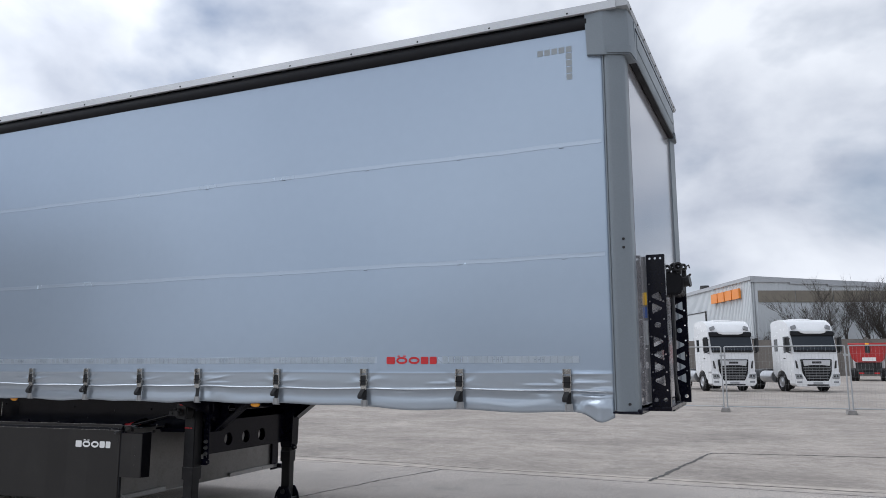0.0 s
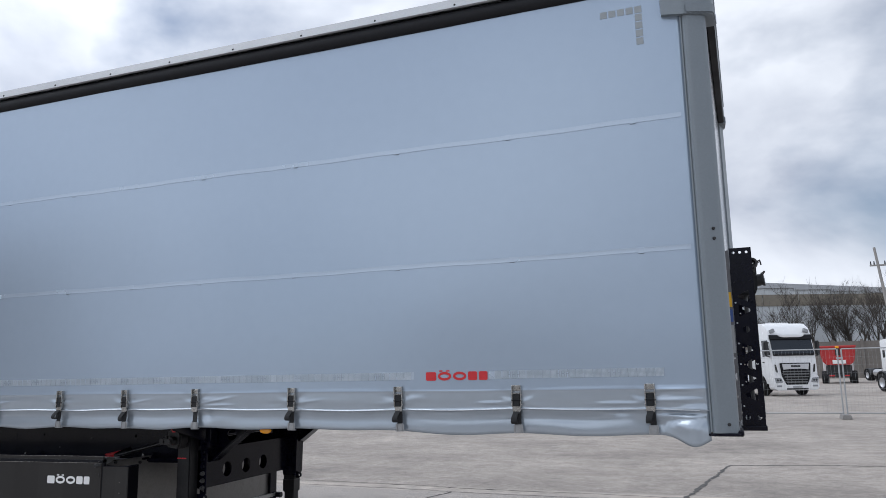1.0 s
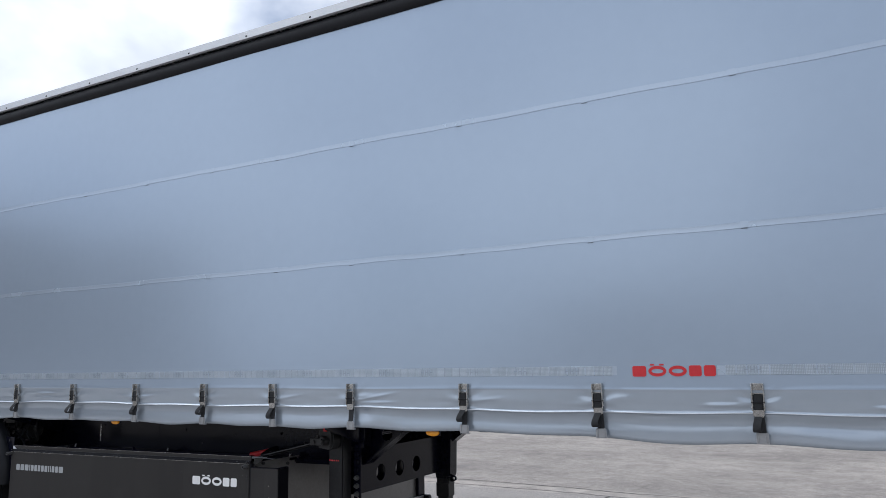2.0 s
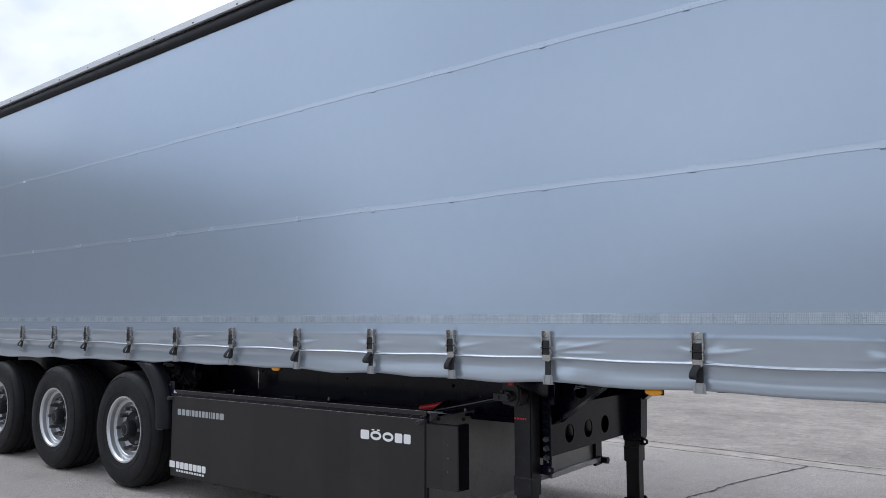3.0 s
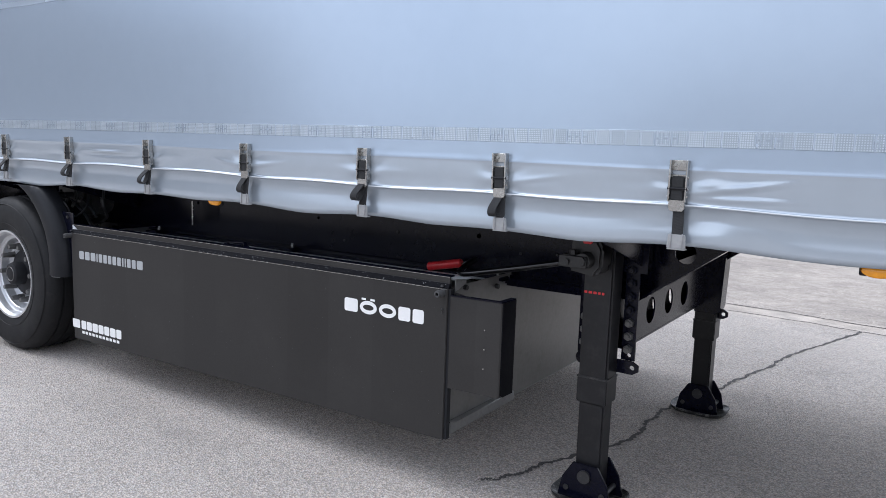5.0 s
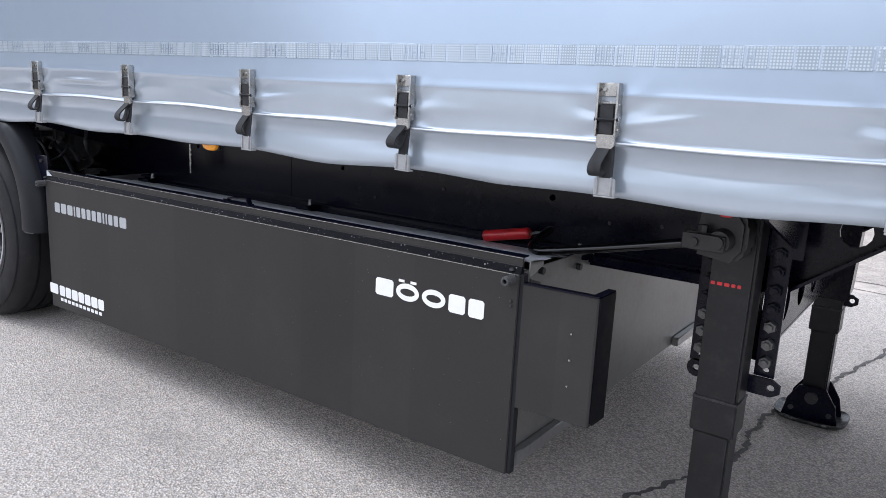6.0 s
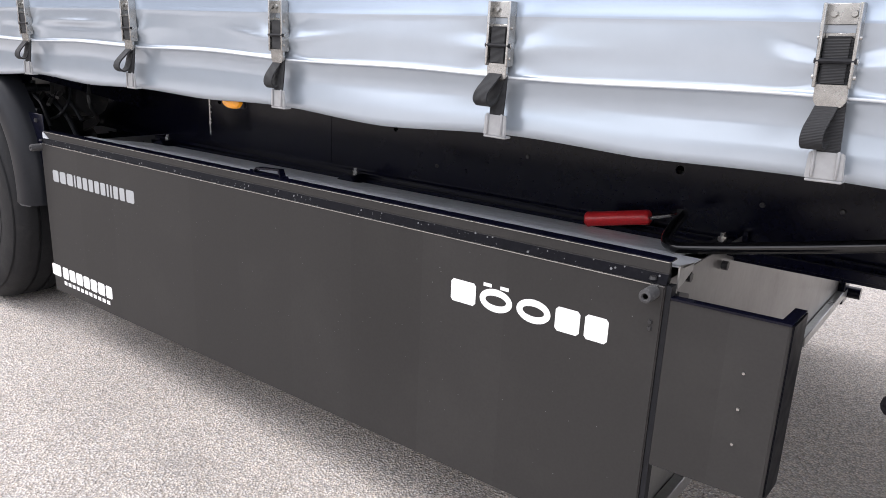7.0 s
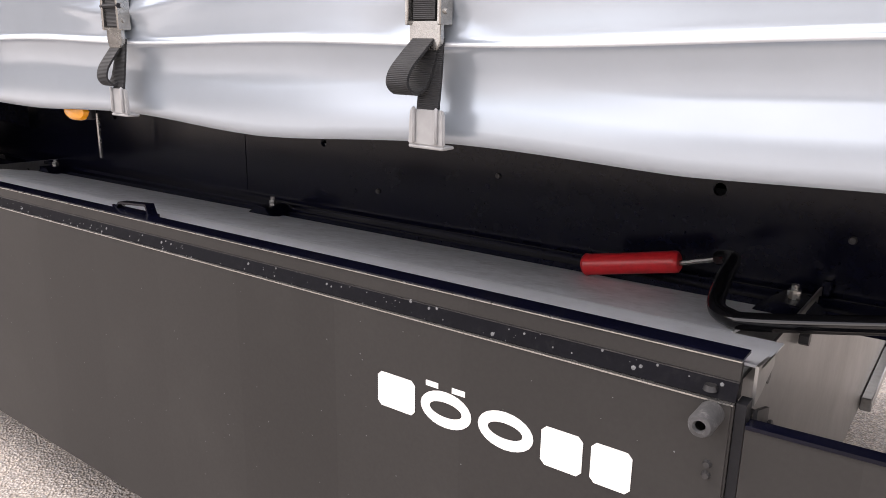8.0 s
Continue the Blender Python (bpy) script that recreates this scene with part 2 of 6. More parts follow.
CHANNEL = mat("black_channel_paint", (0.004, 0.004, 0.006), 0.35, vary=0.3, scale=30, fine=200, spec=0.06, stain=(0.03, 0.03, 0.03), stain_amount=0.2)
DROPS = mat("dried_water_marks", (0.13, 0.135, 0.14), 0.6, vary=0.3, scale=60)
PLASTIC = mat("black_plastic", (0.022, 0.023, 0.025), 0.45, vary=0.15)
TIPPER_RED = mat("red_tipper_paint", (0.42, 0.024, 0.024), 0.35, vary=0.12, scale=2)
HALL_WHITE = mat("pale_sheet_cladding", (0.60, 0.63, 0.65), 0.5, vary=0.06, scale=0.4, fine=6)
HALL_BAND = mat("olive_brown_glazing_band", (0.22, 0.195, 0.155), 0.4, vary=0.12, scale=0.3, fine=3)
CONCRETE_WALL = mat("weathered_concrete_wall", (0.17, 0.155, 0.14), 0.85, vary=0.25, scale=0.5, fine=5)
ORANGE_SIGN = mat("orange_sign_face", (0.85, 0.27, 0.03), 0.4, vary=0.04)
BARK = mat("grey_brown_bark", (0.065, 0.056, 0.048), 0.9, vary=0.3, scale=3)
POLE = mat("grey_concrete_pole", (0.30, 0.29, 0.28), 0.85, vary=0.15, scale=2)
ZINC_TUBE = mat("galvanised_fence_tube", (0.42, 0.43, 0.44), 0.45, 0.5, vary=0.15, scale=5)
BLOCK = mat("concrete_fence_foot", (0.26, 0.25, 0.24), 0.9, vary=0.2, scale=9)
CRACK = mat("dark_joint_filling", (0.085, 0.08, 0.076), 0.9, vary=0.4, scale=8)
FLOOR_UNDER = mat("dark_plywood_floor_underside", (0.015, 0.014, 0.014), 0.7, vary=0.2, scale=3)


def ground_material():
    """Old grey asphalt with fine grit near the trailer, paler worn concrete beyond the joint."""
    m = bpy.data.materials.new("worn_yard_surface")
    m.use_nodes = True
    n, l = m.node_tree.nodes, m.node_tree.links
    b = n["Principled BSDF"]
    b.inputs["Roughness"].default_value = 0.85
    b.inputs["Specular IOR Level"].default_value = 0.3
    tc = n.new("ShaderNodeTexCoord")

    def tex(scale, detail, stretch=None):
        t = n.new("ShaderNodeTexNoise")
        t.inputs["Scale"].default_value, t.inputs["Detail"].default_value = scale, detail
        if stretch:
            mp = n.new("ShaderNodeMapping")
            mp.inputs["Scale"].default_value = stretch
            l.new(tc.outputs["Object"], mp.inputs["Vector"])
            l.new(mp.outputs["Vector"], t.inputs["Vector"])
        else:
            l.new(tc.outputs["Object"], t.inputs["Vector"])
        return t.outputs["Fac"]

    def span(v, a, c, lo, hi):
        r = n.new("ShaderNodeMapRange")
        for k, x in zip(("From Min", "From Max", "To Min", "To Max"), (a, c, lo, hi)):
            r.inputs[k].default_value = x
        l.new(v, r.inputs["Value"])
        return r.outputs["Result"]

    def mixed(kind, f, a, c):
        x = n.new("ShaderNodeMix")
        x.data_type, x.blend_type = "RGBA", kind
        for k, v in (("Factor", f), ("A", a), ("B", c)):
            if isinstance(v, (int, float)):
                x.inputs[k].default_value = v
            elif isinstance(v, tuple):
                x.inputs[k].default_value = (*v, 1)
            else:
                l.new(v, x.inputs[k])
        return x.outputs["Result"]

    vor = n.new("ShaderNodeTexVoronoi")
    vor.inputs["Scale"].default_value = 125
    l.new(tc.outputs["Object"], vor.inputs["Vector"])
    hue = n.new("ShaderNodeSeparateColor")
    l.new(vor.outputs["Color"], hue.inputs["Color"])
    grit = span(hue.outputs["Red"], 0, 1, 0.72, 1.26)
    gaps = span(vor.outputs["Distance"], 0.35, 0.75, 1.0, 0.66)
    stone = mixed("MIX", hue.outputs["Green"], (0.52, 0.492, 0.472), (0.565, 0.497, 0.432))
    big = span(tex(0.5, 6), 0.3, 0.7, 0.82, 1.18)
    streak = span(tex(0.35, 8, (0.6, 1.5, 1)), 0.35, 0.7, 0.90, 1.08)
    geo = n.new("ShaderNodeSeparateXYZ")
    l.new(tc.outputs["Object"], geo.inputs["Vector"])
    edge = span(geo.outputs["Y"], 9.8, 10.1, 0, 1)
    near = mixed("MULTIPLY", 1.0, mixed("MULTIPLY", 1.0, stone, grit), gaps)
    far = mixed("MULTIPLY", 1.0, (0.37, 0.332, 0.297), streak)
    mottle = n.new("ShaderNodeTexNoise")
    mottle.inputs["Scale"].default_value, mottle.inputs["Detail"].default_value, mottle.inputs["Roughness"].default_value = 3.0, 12, 0.72
    squeeze = n.new("ShaderNodeMapping")
    squeeze.inputs["Scale"].default_value = (1.0, 1.1, 1)
    l.new(tc.outputs["Object"], squeeze.inputs["Vector"])
    l.new(squeeze.outputs["Vector"], mottle.inputs["Vector"])
    far = mixed("MULTIPLY", 1.0, far, span(mottle.outputs["Fac"], 0.3, 0.7, 0.76, 1.26))
    far = mixed("MULTIPLY", 1.0, far, span(tex(55, 3), 0.3, 0.7, 0.72, 1.28))
    far = mixed("MULTIPLY", 1.0, far, span(tex(14, 4), 0.3, 0.7, 0.86, 1.14))
    pale = mixed("MULTIPLY", 1.0, (0.53, 0.475, 0.42), span(mottle.outputs["Fac"], 0.35, 0.65, 0.75, 1.25))
    ragged = n.new("ShaderNodeMath")
    ragged.operation = "MULTIPLY_ADD"
    ragged.inputs[1].default_value = 0.35
    l.new(mottle.outputs["Fac"], ragged.inputs[0])
    l.new(geo.outputs["Y"], ragged.inputs[2])
    band = n.new("ShaderNodeMath")
    band.operation = "MULTIPLY"
    l.new(span(ragged.outputs["Value"], 10.06, 10.14, 0, 1), band.inputs[0])
    l.new(span(ragged.outputs["Value"], 10.46, 10.55, 0.8, 0), band.inputs[1])
    far = mixed("MIX", band.outputs["Value"], far, pale)
    col = mixed("MIX", edge, near, far)
    col = mixed("MULTIPLY", 1.0, col, big)
    patch = span(tex(1.7, 8), 0.60, 0.72, 0, 0.35)
    col = mixed("MIX", patch, col, (0.21, 0.2, 0.19))
    l.new(col, b.inputs["Base Color"])
    bp = n.new("ShaderNodeBump")
    bp.inputs["Distance"].default_value = 0.006
    l.new(vor.outputs["Distance"], bp.inputs["Height"])
    l.new(bp.outputs["Normal"], b.inputs["Normal"])
    return m


GROUND = ground_material()

# ---- mesh helpers ----
ORIGIN = {}


def finish(bm, name, material, angle=40):
    me = bpy.data.meshes.new(name)
    bmesh.ops.recalc_face_normals(bm, faces=bm.faces)
    bm.to_mesh(me)
    bm.free()
    me.polygons.foreach_set("use_smooth", [True] * len(me.polygons))
    me.set_sharp_from_angle(angle=radians(angle))
    me.materials.append(material)
    return me


def thing(name, at, label, category, group="", kind=""):
    ob = new(name)
    ob.location = at
    ob.empty_display_size = 0.2
    ORIGIN[ob.name] = Vector(at)
    return tagged(ob, label, category, group, kind)


def solo(name, bm, material, label, category="", group="", kind="", angle=40):
    return tagged(new(name, finish(bm, name, material, angle)), label, category, group, kind)


def root(ob):
    while ob.parent:
        ob = ob.parent
    return ob


def part(name, bm, material, parent, label="", angle=40):
    """A mesh under a thing, built in world metres."""
    bmesh.ops.translate(bm, verts=bm.verts, vec=-ORIGIN.get(root(parent).name, Vector()))
    ob = new(name, finish(bm, name, material, angle))
    ob.parent = parent
    return tagged(ob, label)


def local(name, bm, material, parent, at=(0, 0, 0), label="", angle=40):
    """A mesh under a thing, built round its own origin and set at a place in the parent's metres."""
    me = bm if isinstance(bm, bpy.types.Mesh) else finish(bm, name, material, angle)
    ob = new(name, me)
    ob.parent, ob.location = parent, at
    return tagged(ob, label)


def box(bm, x0, x1, y0, y1, z0, z1, bevel=0.0, seg=1):
    r = bmesh.ops.create_cube(bm, size=1)
    vs = r["verts"]
    m = Matrix.Translation(((x0 + x1) / 2, (y0 + y1) / 2, (z0 + z1) / 2)) @ Matrix.Diagonal((abs(x1 - x0), abs(y1 - y0), abs(z1 - z0), 1))
    bmesh.ops.transform(bm, matrix=m, verts=vs)
    if bevel:
        es = list({e for v in vs for e in v.link_edges})
        bmesh.ops.bevel(bm, geom=es, offset=bevel, segments=seg, affect="EDGES", clamp_overlap=True)
    return bm


def cyl(bm, a, b, r0, r1=None, seg=12):
    a, b = Vector(a), Vector(b)
    d = b - a
    m = Matrix.Translation((a + b) / 2) @ d.to_track_quat("Z", "Y").to_matrix().to_4x4()
    bmesh.ops.create_cone(bm, cap_ends=True, segments=seg, radius1=r0, radius2=r0 if r1 is None else r1, depth=d.length, matrix=m)
    return bm


def prism(bm, pts, axis, a, b, bevel=0.0):
    """A polygon of (u, v) drawn out along an axis from a to b. x: (y, z); y: (x, z); z: (x, y)."""
    def at(u, v, w):
        return {"x": (w, u, v), "y": (u, w, v), "z": (u, v, w)}[axis]
    lo = [bm.verts.new(at(u, v, a)) for u, v in pts]
    hi = [bm.verts.new(at(u, v, b)) for u, v in pts]
    fs = [bm.faces.new(lo), bm.faces.new(hi[::-1])]
    for i in range(len(pts)):
        j = (i + 1) % len(pts)
        fs.append(bm.faces.new((lo[i], hi[i], hi[j], lo[j])))
    if bevel:
        es = list({e for f in fs for e in f.edges})
        bmesh.ops.bevel(bm, geom=es, offset=bevel, segments=2, affect="EDGES", clamp_overlap=True)
    return bm


def tube(bm, pts, r, seg=10):
    """A round bar swept along points, with joined rings."""
    pts = [Vector(p) for p in pts]
    rings = []
    for i, p in enumerate(pts):
        d = (pts[min(i + 1, len(pts) - 1)] - pts[max(i - 1, 0)]).normalized()
        q = d.to_track_quat("Z", "Y")
        rr = r[i] if isinstance(r, (list, tuple)) else r
        rings.append([bm.verts.new(p + q @ Vector((rr * math.cos(2 * math.pi * k / seg), rr * math.sin(2 * math.pi * k / seg), 0))) for k in range(seg)])
    for s, t in zip(rings, rings[1:]):
        off = min(range(seg), key=lambda o: (s[0].co - t[o].co).length)
        for k in range(seg):
            bm.faces.new((s[k], s[(k + 1) % seg], t[(k + 1 + off) % seg], t[(k + off) % seg]))
    bm.faces.new(rings[0][::-1])
    bm.faces.new(rings[-1])
    return bm


def smooth_path(pts, n=6):
    """A rounded run through points."""
    pts = [Vector(p) for p in pts]
    out = []
    for i in range(len(pts) - 1):
        p0, p1, p2, p3 = pts[max(i - 1, 0)], pts[i], pts[i + 1], pts[min(i + 2, len(pts) - 1)]
        for k in range(n):
            t = k / n
            out.append(0.5 * (2 * p1 + (p2 - p0) * t + (2 * p0 - 5 * p1 + 4 * p2 - p3) * t * t + (3 * p1 - p0 - 3 * p2 + p3) * t ** 3))
    return out + [pts[-1]]


def lathe(bm, prof, centre, seg=48):
    """A profile of (radius, y) turned round the y axis through centre."""
    c = Vector(centre)
    rings = []
    for r, y in prof:
        rings.append([bm.verts.new(c + Vector((r * math.cos(2 * math.pi * k / seg), y, r * math.sin(2 * math.pi * k / seg)))) for k in range(seg)])
    for s, t in zip(rings, rings[1:]):
        for k in range(seg):
            bm.faces.new((s[k], s[(k + 1) % seg], t[(k + 1) % seg], t[k]))
    return bm


def ribbon(bm, path, width, thick=0.002):
    """A band of webbing: path of (x, y, z), width along x."""
    path = [Vector(p) for p in path]
    rows = []
    for i, p in enumerate(path):
        d = (path[min(i + 1, len(path) - 1)] - path[max(i - 1, 0)]).normalized()
        nrm = Vector((1, 0, 0)).cross(d).normalized() * thick
        e = Vector((width / 2, 0, 0))
        rows.append([bm.verts.new(p - e - nrm), bm.verts.new(p + e - nrm), bm.verts.new(p + e + nrm), bm.verts.new(p - e + nrm)])
    for s, t in zip(rows, rows[1:]):
        for k in range(4):
            bm.faces.new((s[k], s[(k + 1) % 4], t[(k + 1) % 4], t[k]))
    bm.faces.new(rows[0][::-1])
    bm.faces.new(rows[-1])
    return bm


def holed(name, outline, holes, thick, material, m):
    """A sheet with holes cut through it: outline and holes in its own (u, v), laid out by the matrix m."""
    cu = bpy.data.curves.new(name, "CURVE")
    cu.dimensions, cu.fill_mode, cu.extrude = "2D", "BOTH", thick / 2
    for loop in [outline] + holes:
        s = cu.splines.new("POLY")
        s.points.add(len(loop) - 1)
        for p, (u, v) in zip(s.points, loop):
            p.co = (u, v, 0, 1)
        s.use_cyclic_u = True
    tmp = bpy.data.objects.new(name, cu)
    me = bpy.data.meshes.new_from_object(tmp)
    bpy.data.objects.remove(tmp)
    bpy.data.curves.remove(cu)
    me.name = name
    me.transform(m)
    me.materials.clear()
    me.materials.append(material)
    me.polygons.foreach_set("use_smooth", [False] * len(me.polygons))
    return me


def sheet(name, me, parent, label=""):
    me.transform(Matrix.Translation(-ORIGIN.get(root(parent).name, Vector())))
    ob = new(name, me)
    ob.parent = parent
    return tagged(ob, label)


def ring(u, v, r, n=14, squash=1.0):
    return [(u + r * math.cos(2 * math.pi * k / n), v + squash * r * math.sin(2 * math.pi * k / n)) for k in range(n)]


def tri(u, v, s, flip):
    """A triangle with clipped corners."""
    base = [(-s, -s), (-s * 0.85, -s * 1.1), (s * 0.9, -s * 0.25), (s, 0), (s * 0.9, s * 0.25), (-s * 0.85, s * 1.1), (-s, s)]
    return [(u + (-a if flip else a), v + b) for a, b in base]


FRONT = Matrix(((1, 0, 0, 0), (0, 0, 1, 0), (0, 1, 0, 0), (0, 0, 0, 1)))   # (u, v) -> (x, z), sheet facing y
SIDE = Matrix(((0, 0, 1, 0), (1, 0, 0, 0), (0, 1, 0, 0), (0, 0, 0, 1)))    # (u, v) -> (y, z), sheet facing x

# ---- ground ----
def build_ground():
    bm = bmesh.new()
    xs = [-2000, -300, -60, -30, -15, 0, 15, 30, 60, 300, 2000]
    vs = {(x, y): bm.verts.new((x, y, 0)) for x in xs for y in xs}
    for a, b in zip(xs, xs[1:]):
        for c, d in zip(xs, xs[1:]):
            bm.faces.new((vs[a, c], vs[b, c], vs[b, d], vs[a, d]))
    solo("ground", bm, GROUND, "worn grey asphalt and concrete yard with fine grit", "ground", kind="structure")


def crack(pts, width, seed, name="ground_crack"):
    """A ragged filled crack that runs through points on the ground."""
    rnd = random.Random(seed)
    run = smooth_path([(x, y, 0) for x, y in pts], 26)
    bm = bmesh.new()
    prev, drift = None, 0.0
    for i, p in enumerate(run):
        d = (run[min(i + 1, len(run) - 1)] - run[max(i - 1, 0)]).normalized()
        side = Vector((-d.y, d.x, 0))
        drift = 0.7 * drift + rnd.uniform(-0.011, 0.011)
        p = p + side * drift
        w = width * rnd.uniform(0.3, 1.25)
        row = [bm.verts.new(p + side * w / 2 + Vector((0, 0, 0.0035))), bm.verts.new(p + Vector((0, 0, 0.006))), bm.verts.new(p - side * w / 2 + Vector((0, 0, 0.0035)))]
        if prev:
            for k in range(2):
                bm.faces.new((prev[k], prev[k + 1], row[k + 1], row[k]))
        prev = row
    solo(name, bm, CRACK, "dark tar-filled crack across the yard surface", "crack", "cracks in the yard", "structure")


build_ground()
crack([(-5.58, 5.41), (-5.49, 5.53), (-5.40, 5.80), (-5.22, 6.32), (-5.21, 6.79), (-5.10, 7.26), (-4.94, 7.99), (-4.76, 8.84), (-4.45, 9.92)], 0.026, 1)
crack([(-1.58, 9.96), (-1.37, 11.17), (-1.24, 12.1), (-1.03, 13.4)], 0.07, 2)
crack([(-1.03, 13.4), (0.21, 13.61), (1.6, 13.81), (9.2, 14.5)], 0.05, 3)
crack([(-30, 10.7), (-16, 10.6), (-6.2, 10.4), (-4.3, 10.22), (-1.6, 10.14), (0.85, 10.08), (9, 9.9), (22, 9.6)], 0.02, 4)
crack([(-30, 10.35), (-16, 10.22), (-6.2, 10.05), (-4.3, 9.92), (-1.6, 9.80), (0.85, 9.76), (9, 9.6), (22, 9.3)], 0.011, 5)

# ---- the semi-trailer ----
TR = thing("semi_trailer", (-1.0, 5.12, 0), "silver-grey curtain-sided semi-trailer standing on its landing legs", "trailer")
BUCKLES = (-1.433, -2.248, -3.063, -3.885, -4.72, -5.387, -6.052, -6.79, -7.563, -8.341, -9.097, -9.903, -10.59, -11.336, -12.126, -12.897, -13.669)
REAR, FAR = -14.6, 7.67
SKIN = 5.132


def curtain_bottom(x):
    near = min(abs(x - k) for k in BUCKLES)
    z = 1.166 - 0.006 * (1 - math.cos(math.pi * min(near / 0.4, 1))) + 0.004 * math.sin(x * 5.1)
    z += 0.012 * math.exp(-((x + 3.9) / 0.9) ** 2)
    return z - 0.062 * math.exp(-((x + 1.20) / 0.10) ** 2) - 0.012 * math.exp(-((x + 2.3) / 0.8) ** 2) - 0.014 * max(0, -x - 8)


def wrinkle_set():
    rnd = random.Random(11)
    out = []
    for i, k in enumerate(BUCKLES):
        for s in (-1, 1):
            out.append((k + s * rnd.uniform(0.08, 0.16), rnd.uniform(1.33, 1.385), rnd.uniform(0.07, 0.13), rnd.uniform(0.012, 0.018), rnd.uniform(-0.003, 0.003)))
        if i + 1 < len(BUCKLES):
            mid = (k + BUCKLES[i + 1]) / 2
            out.append((mid + rnd.uniform(-0.15, 0.15), rnd.uniform(1.34, 1.40), rnd.uniform(0.24, 0.42), rnd.uniform(0.026, 0.038), rnd.uniform(-0.0016, 0.0016)))
            out.append((mid + rnd.uniform(-0.15, 0.15), rnd.uniform(1.20, 1.26), rnd.uniform(0.14, 0.26), rnd.uniform(0.025, 0.04), rnd.uniform(-0.0018, 0.0018)))
    # stronger folds that stand out on the sheet
    out += [(-7.96, 1.380, 0.20, 0.007, 0.0055), (-7.94, 1.360, 0.17, 0.009, -0.0045), (-4.50, 1.24, 0.10, 0.03, 0.007),
            (-4.62, 1.27, 0.05, 0.02, -0.010), (-1.90, 1.24, 0.20, 0.03, -0.006), (-1.62, 1.34, 0.12, 0.009, 0.006), (-2.05, 1.215, 0.15, 0.018, 0.006), (-1.28, 1.36, 0.10, 0.010, 0.012), (-1.30, 1.42, 0.12, 0.009, 0.007),
            (-1.24, 1.285, 0.11, 0.012, -0.020), (-1.36, 1.262, 0.12, 0.012, 0.014), (-1.34, 1.245, 0.10, 0.010, -0.016), (-1.26, 1.215, 0.06, 0.03, 0.012), (-1.40, 1.20, 0.07, 0.025, -0.010),
            (-1.62, 1.285, 0.10, 0.012, -0.008), (-2.42, 1.345, 0.08, 0.009, 0.005), (-2.75, 1.285, 0.10, 0.012, -0.005)]
    # folds that climb away from a buckle: the last number is their slope
    out = [(wx, wz, sx, sz, a * (1.4 if wx > -3.2 and abs(a) < 0.009 else 1.0)) for wx, wz, sx, sz, a in out]
    return [(*w, 0.0) for w in out] + [(-4.53, 1.372, 0.12, 0.0075, 0.006, 0.17), (-4.52, 1.336, 0.11, 0.0075, 0.005, 0.02), (-4.625, 1.273, 0.035, 0.012, -0.004, -0.1),
                                       (-5.25, 1.365, 0.09, 0.008, 0.003, 0.15), (-3.75, 1.36, 0.09, 0.008, 0.003, 0.12), (-6.93, 1.36, 0.08, 0.008, 0.003, -0.15), (-6.66, 1.362, 0.09, 0.008, 0.0035, 0.12)]


WRINKLES = wrinkle_set()


def crease(x):
    return 1.302 + 0.004 * math.sin(x * 2.3) + 0.003 * math.sin(x * 7.7)


def bulge(x, z):
    """How far the tarpaulin stands out from its plane."""
    zc = crease(x)
    d = 0.0
    dz = z - zc
    d += 0.0085 * math.exp(-(dz / 0.0046) ** 2) - 0.002 * math.exp(-((dz - 0.03) / 0.028) ** 2) + 0.002 * math.exp(-abs(dz + 0.01) / 0.02)
    d -= 0.0145 * math.exp(-((dz + 0.045) / 0.04) ** 2)
    d += 0.0014 * math.exp(-((z - 1.425 - 0.004 * math.sin(x * 3)) / 0.006) ** 2)
    d -= 0.012 * max(0, min(1, (1.30 - z) / 0.13))
    for k in BUCKLES:
        if abs(x - k) < 0.2:
            g = math.exp(-((x - k) / 0.07) ** 2)
            d -= 0.004 * g * math.exp(-((z - 1.37) / 0.07) ** 2)
            # folds that run out from the pinched buckle
            if z < 1.5:
                fan = (z - 1.352 - 0.05 * abs(x - k)) / (abs(x - k) + 0.05)
                d += 0.0034 * math.exp(-((abs(x - k) - 0.05) / 0.055) ** 2) * math.cos(9.0 * fan) * math.exp(-(fan / 0.75) ** 2)
            if z > 1.6:
                d += 0.0003 * math.exp(-((x - k - 0.02) / 0.014) ** 2) - 0.00025 * math.exp(-((x - k + 0.02) / 0.014) ** 2)
    if z < 1.5:
        for wx, wz, sx, sz, a, slope in WRINKLES:
            off = z - wz - slope * (x - wx)
            if abs(x - wx) < 3 * sx and abs(off) < 3 * sz:
                d += a * math.exp(-((x - wx) / sx) ** 2 - (off / sz) ** 2)
    # slack corner that hangs out at the front end
    d += 0.05 * math.exp(-((x + 1.19) / 0.085) ** 2) * max(0, min(1, (1.34 - z) / 0.14))
    big = noise.noise(Vector((x * 0.45, z * 0.55, 3.1))) * 0.010 + noise.noise(Vector((x * 1.6, z * 1.1, 7.7))) * 0.0022
    return d + big * min(1, max(0.15, (z - 1.35) / 0.6))


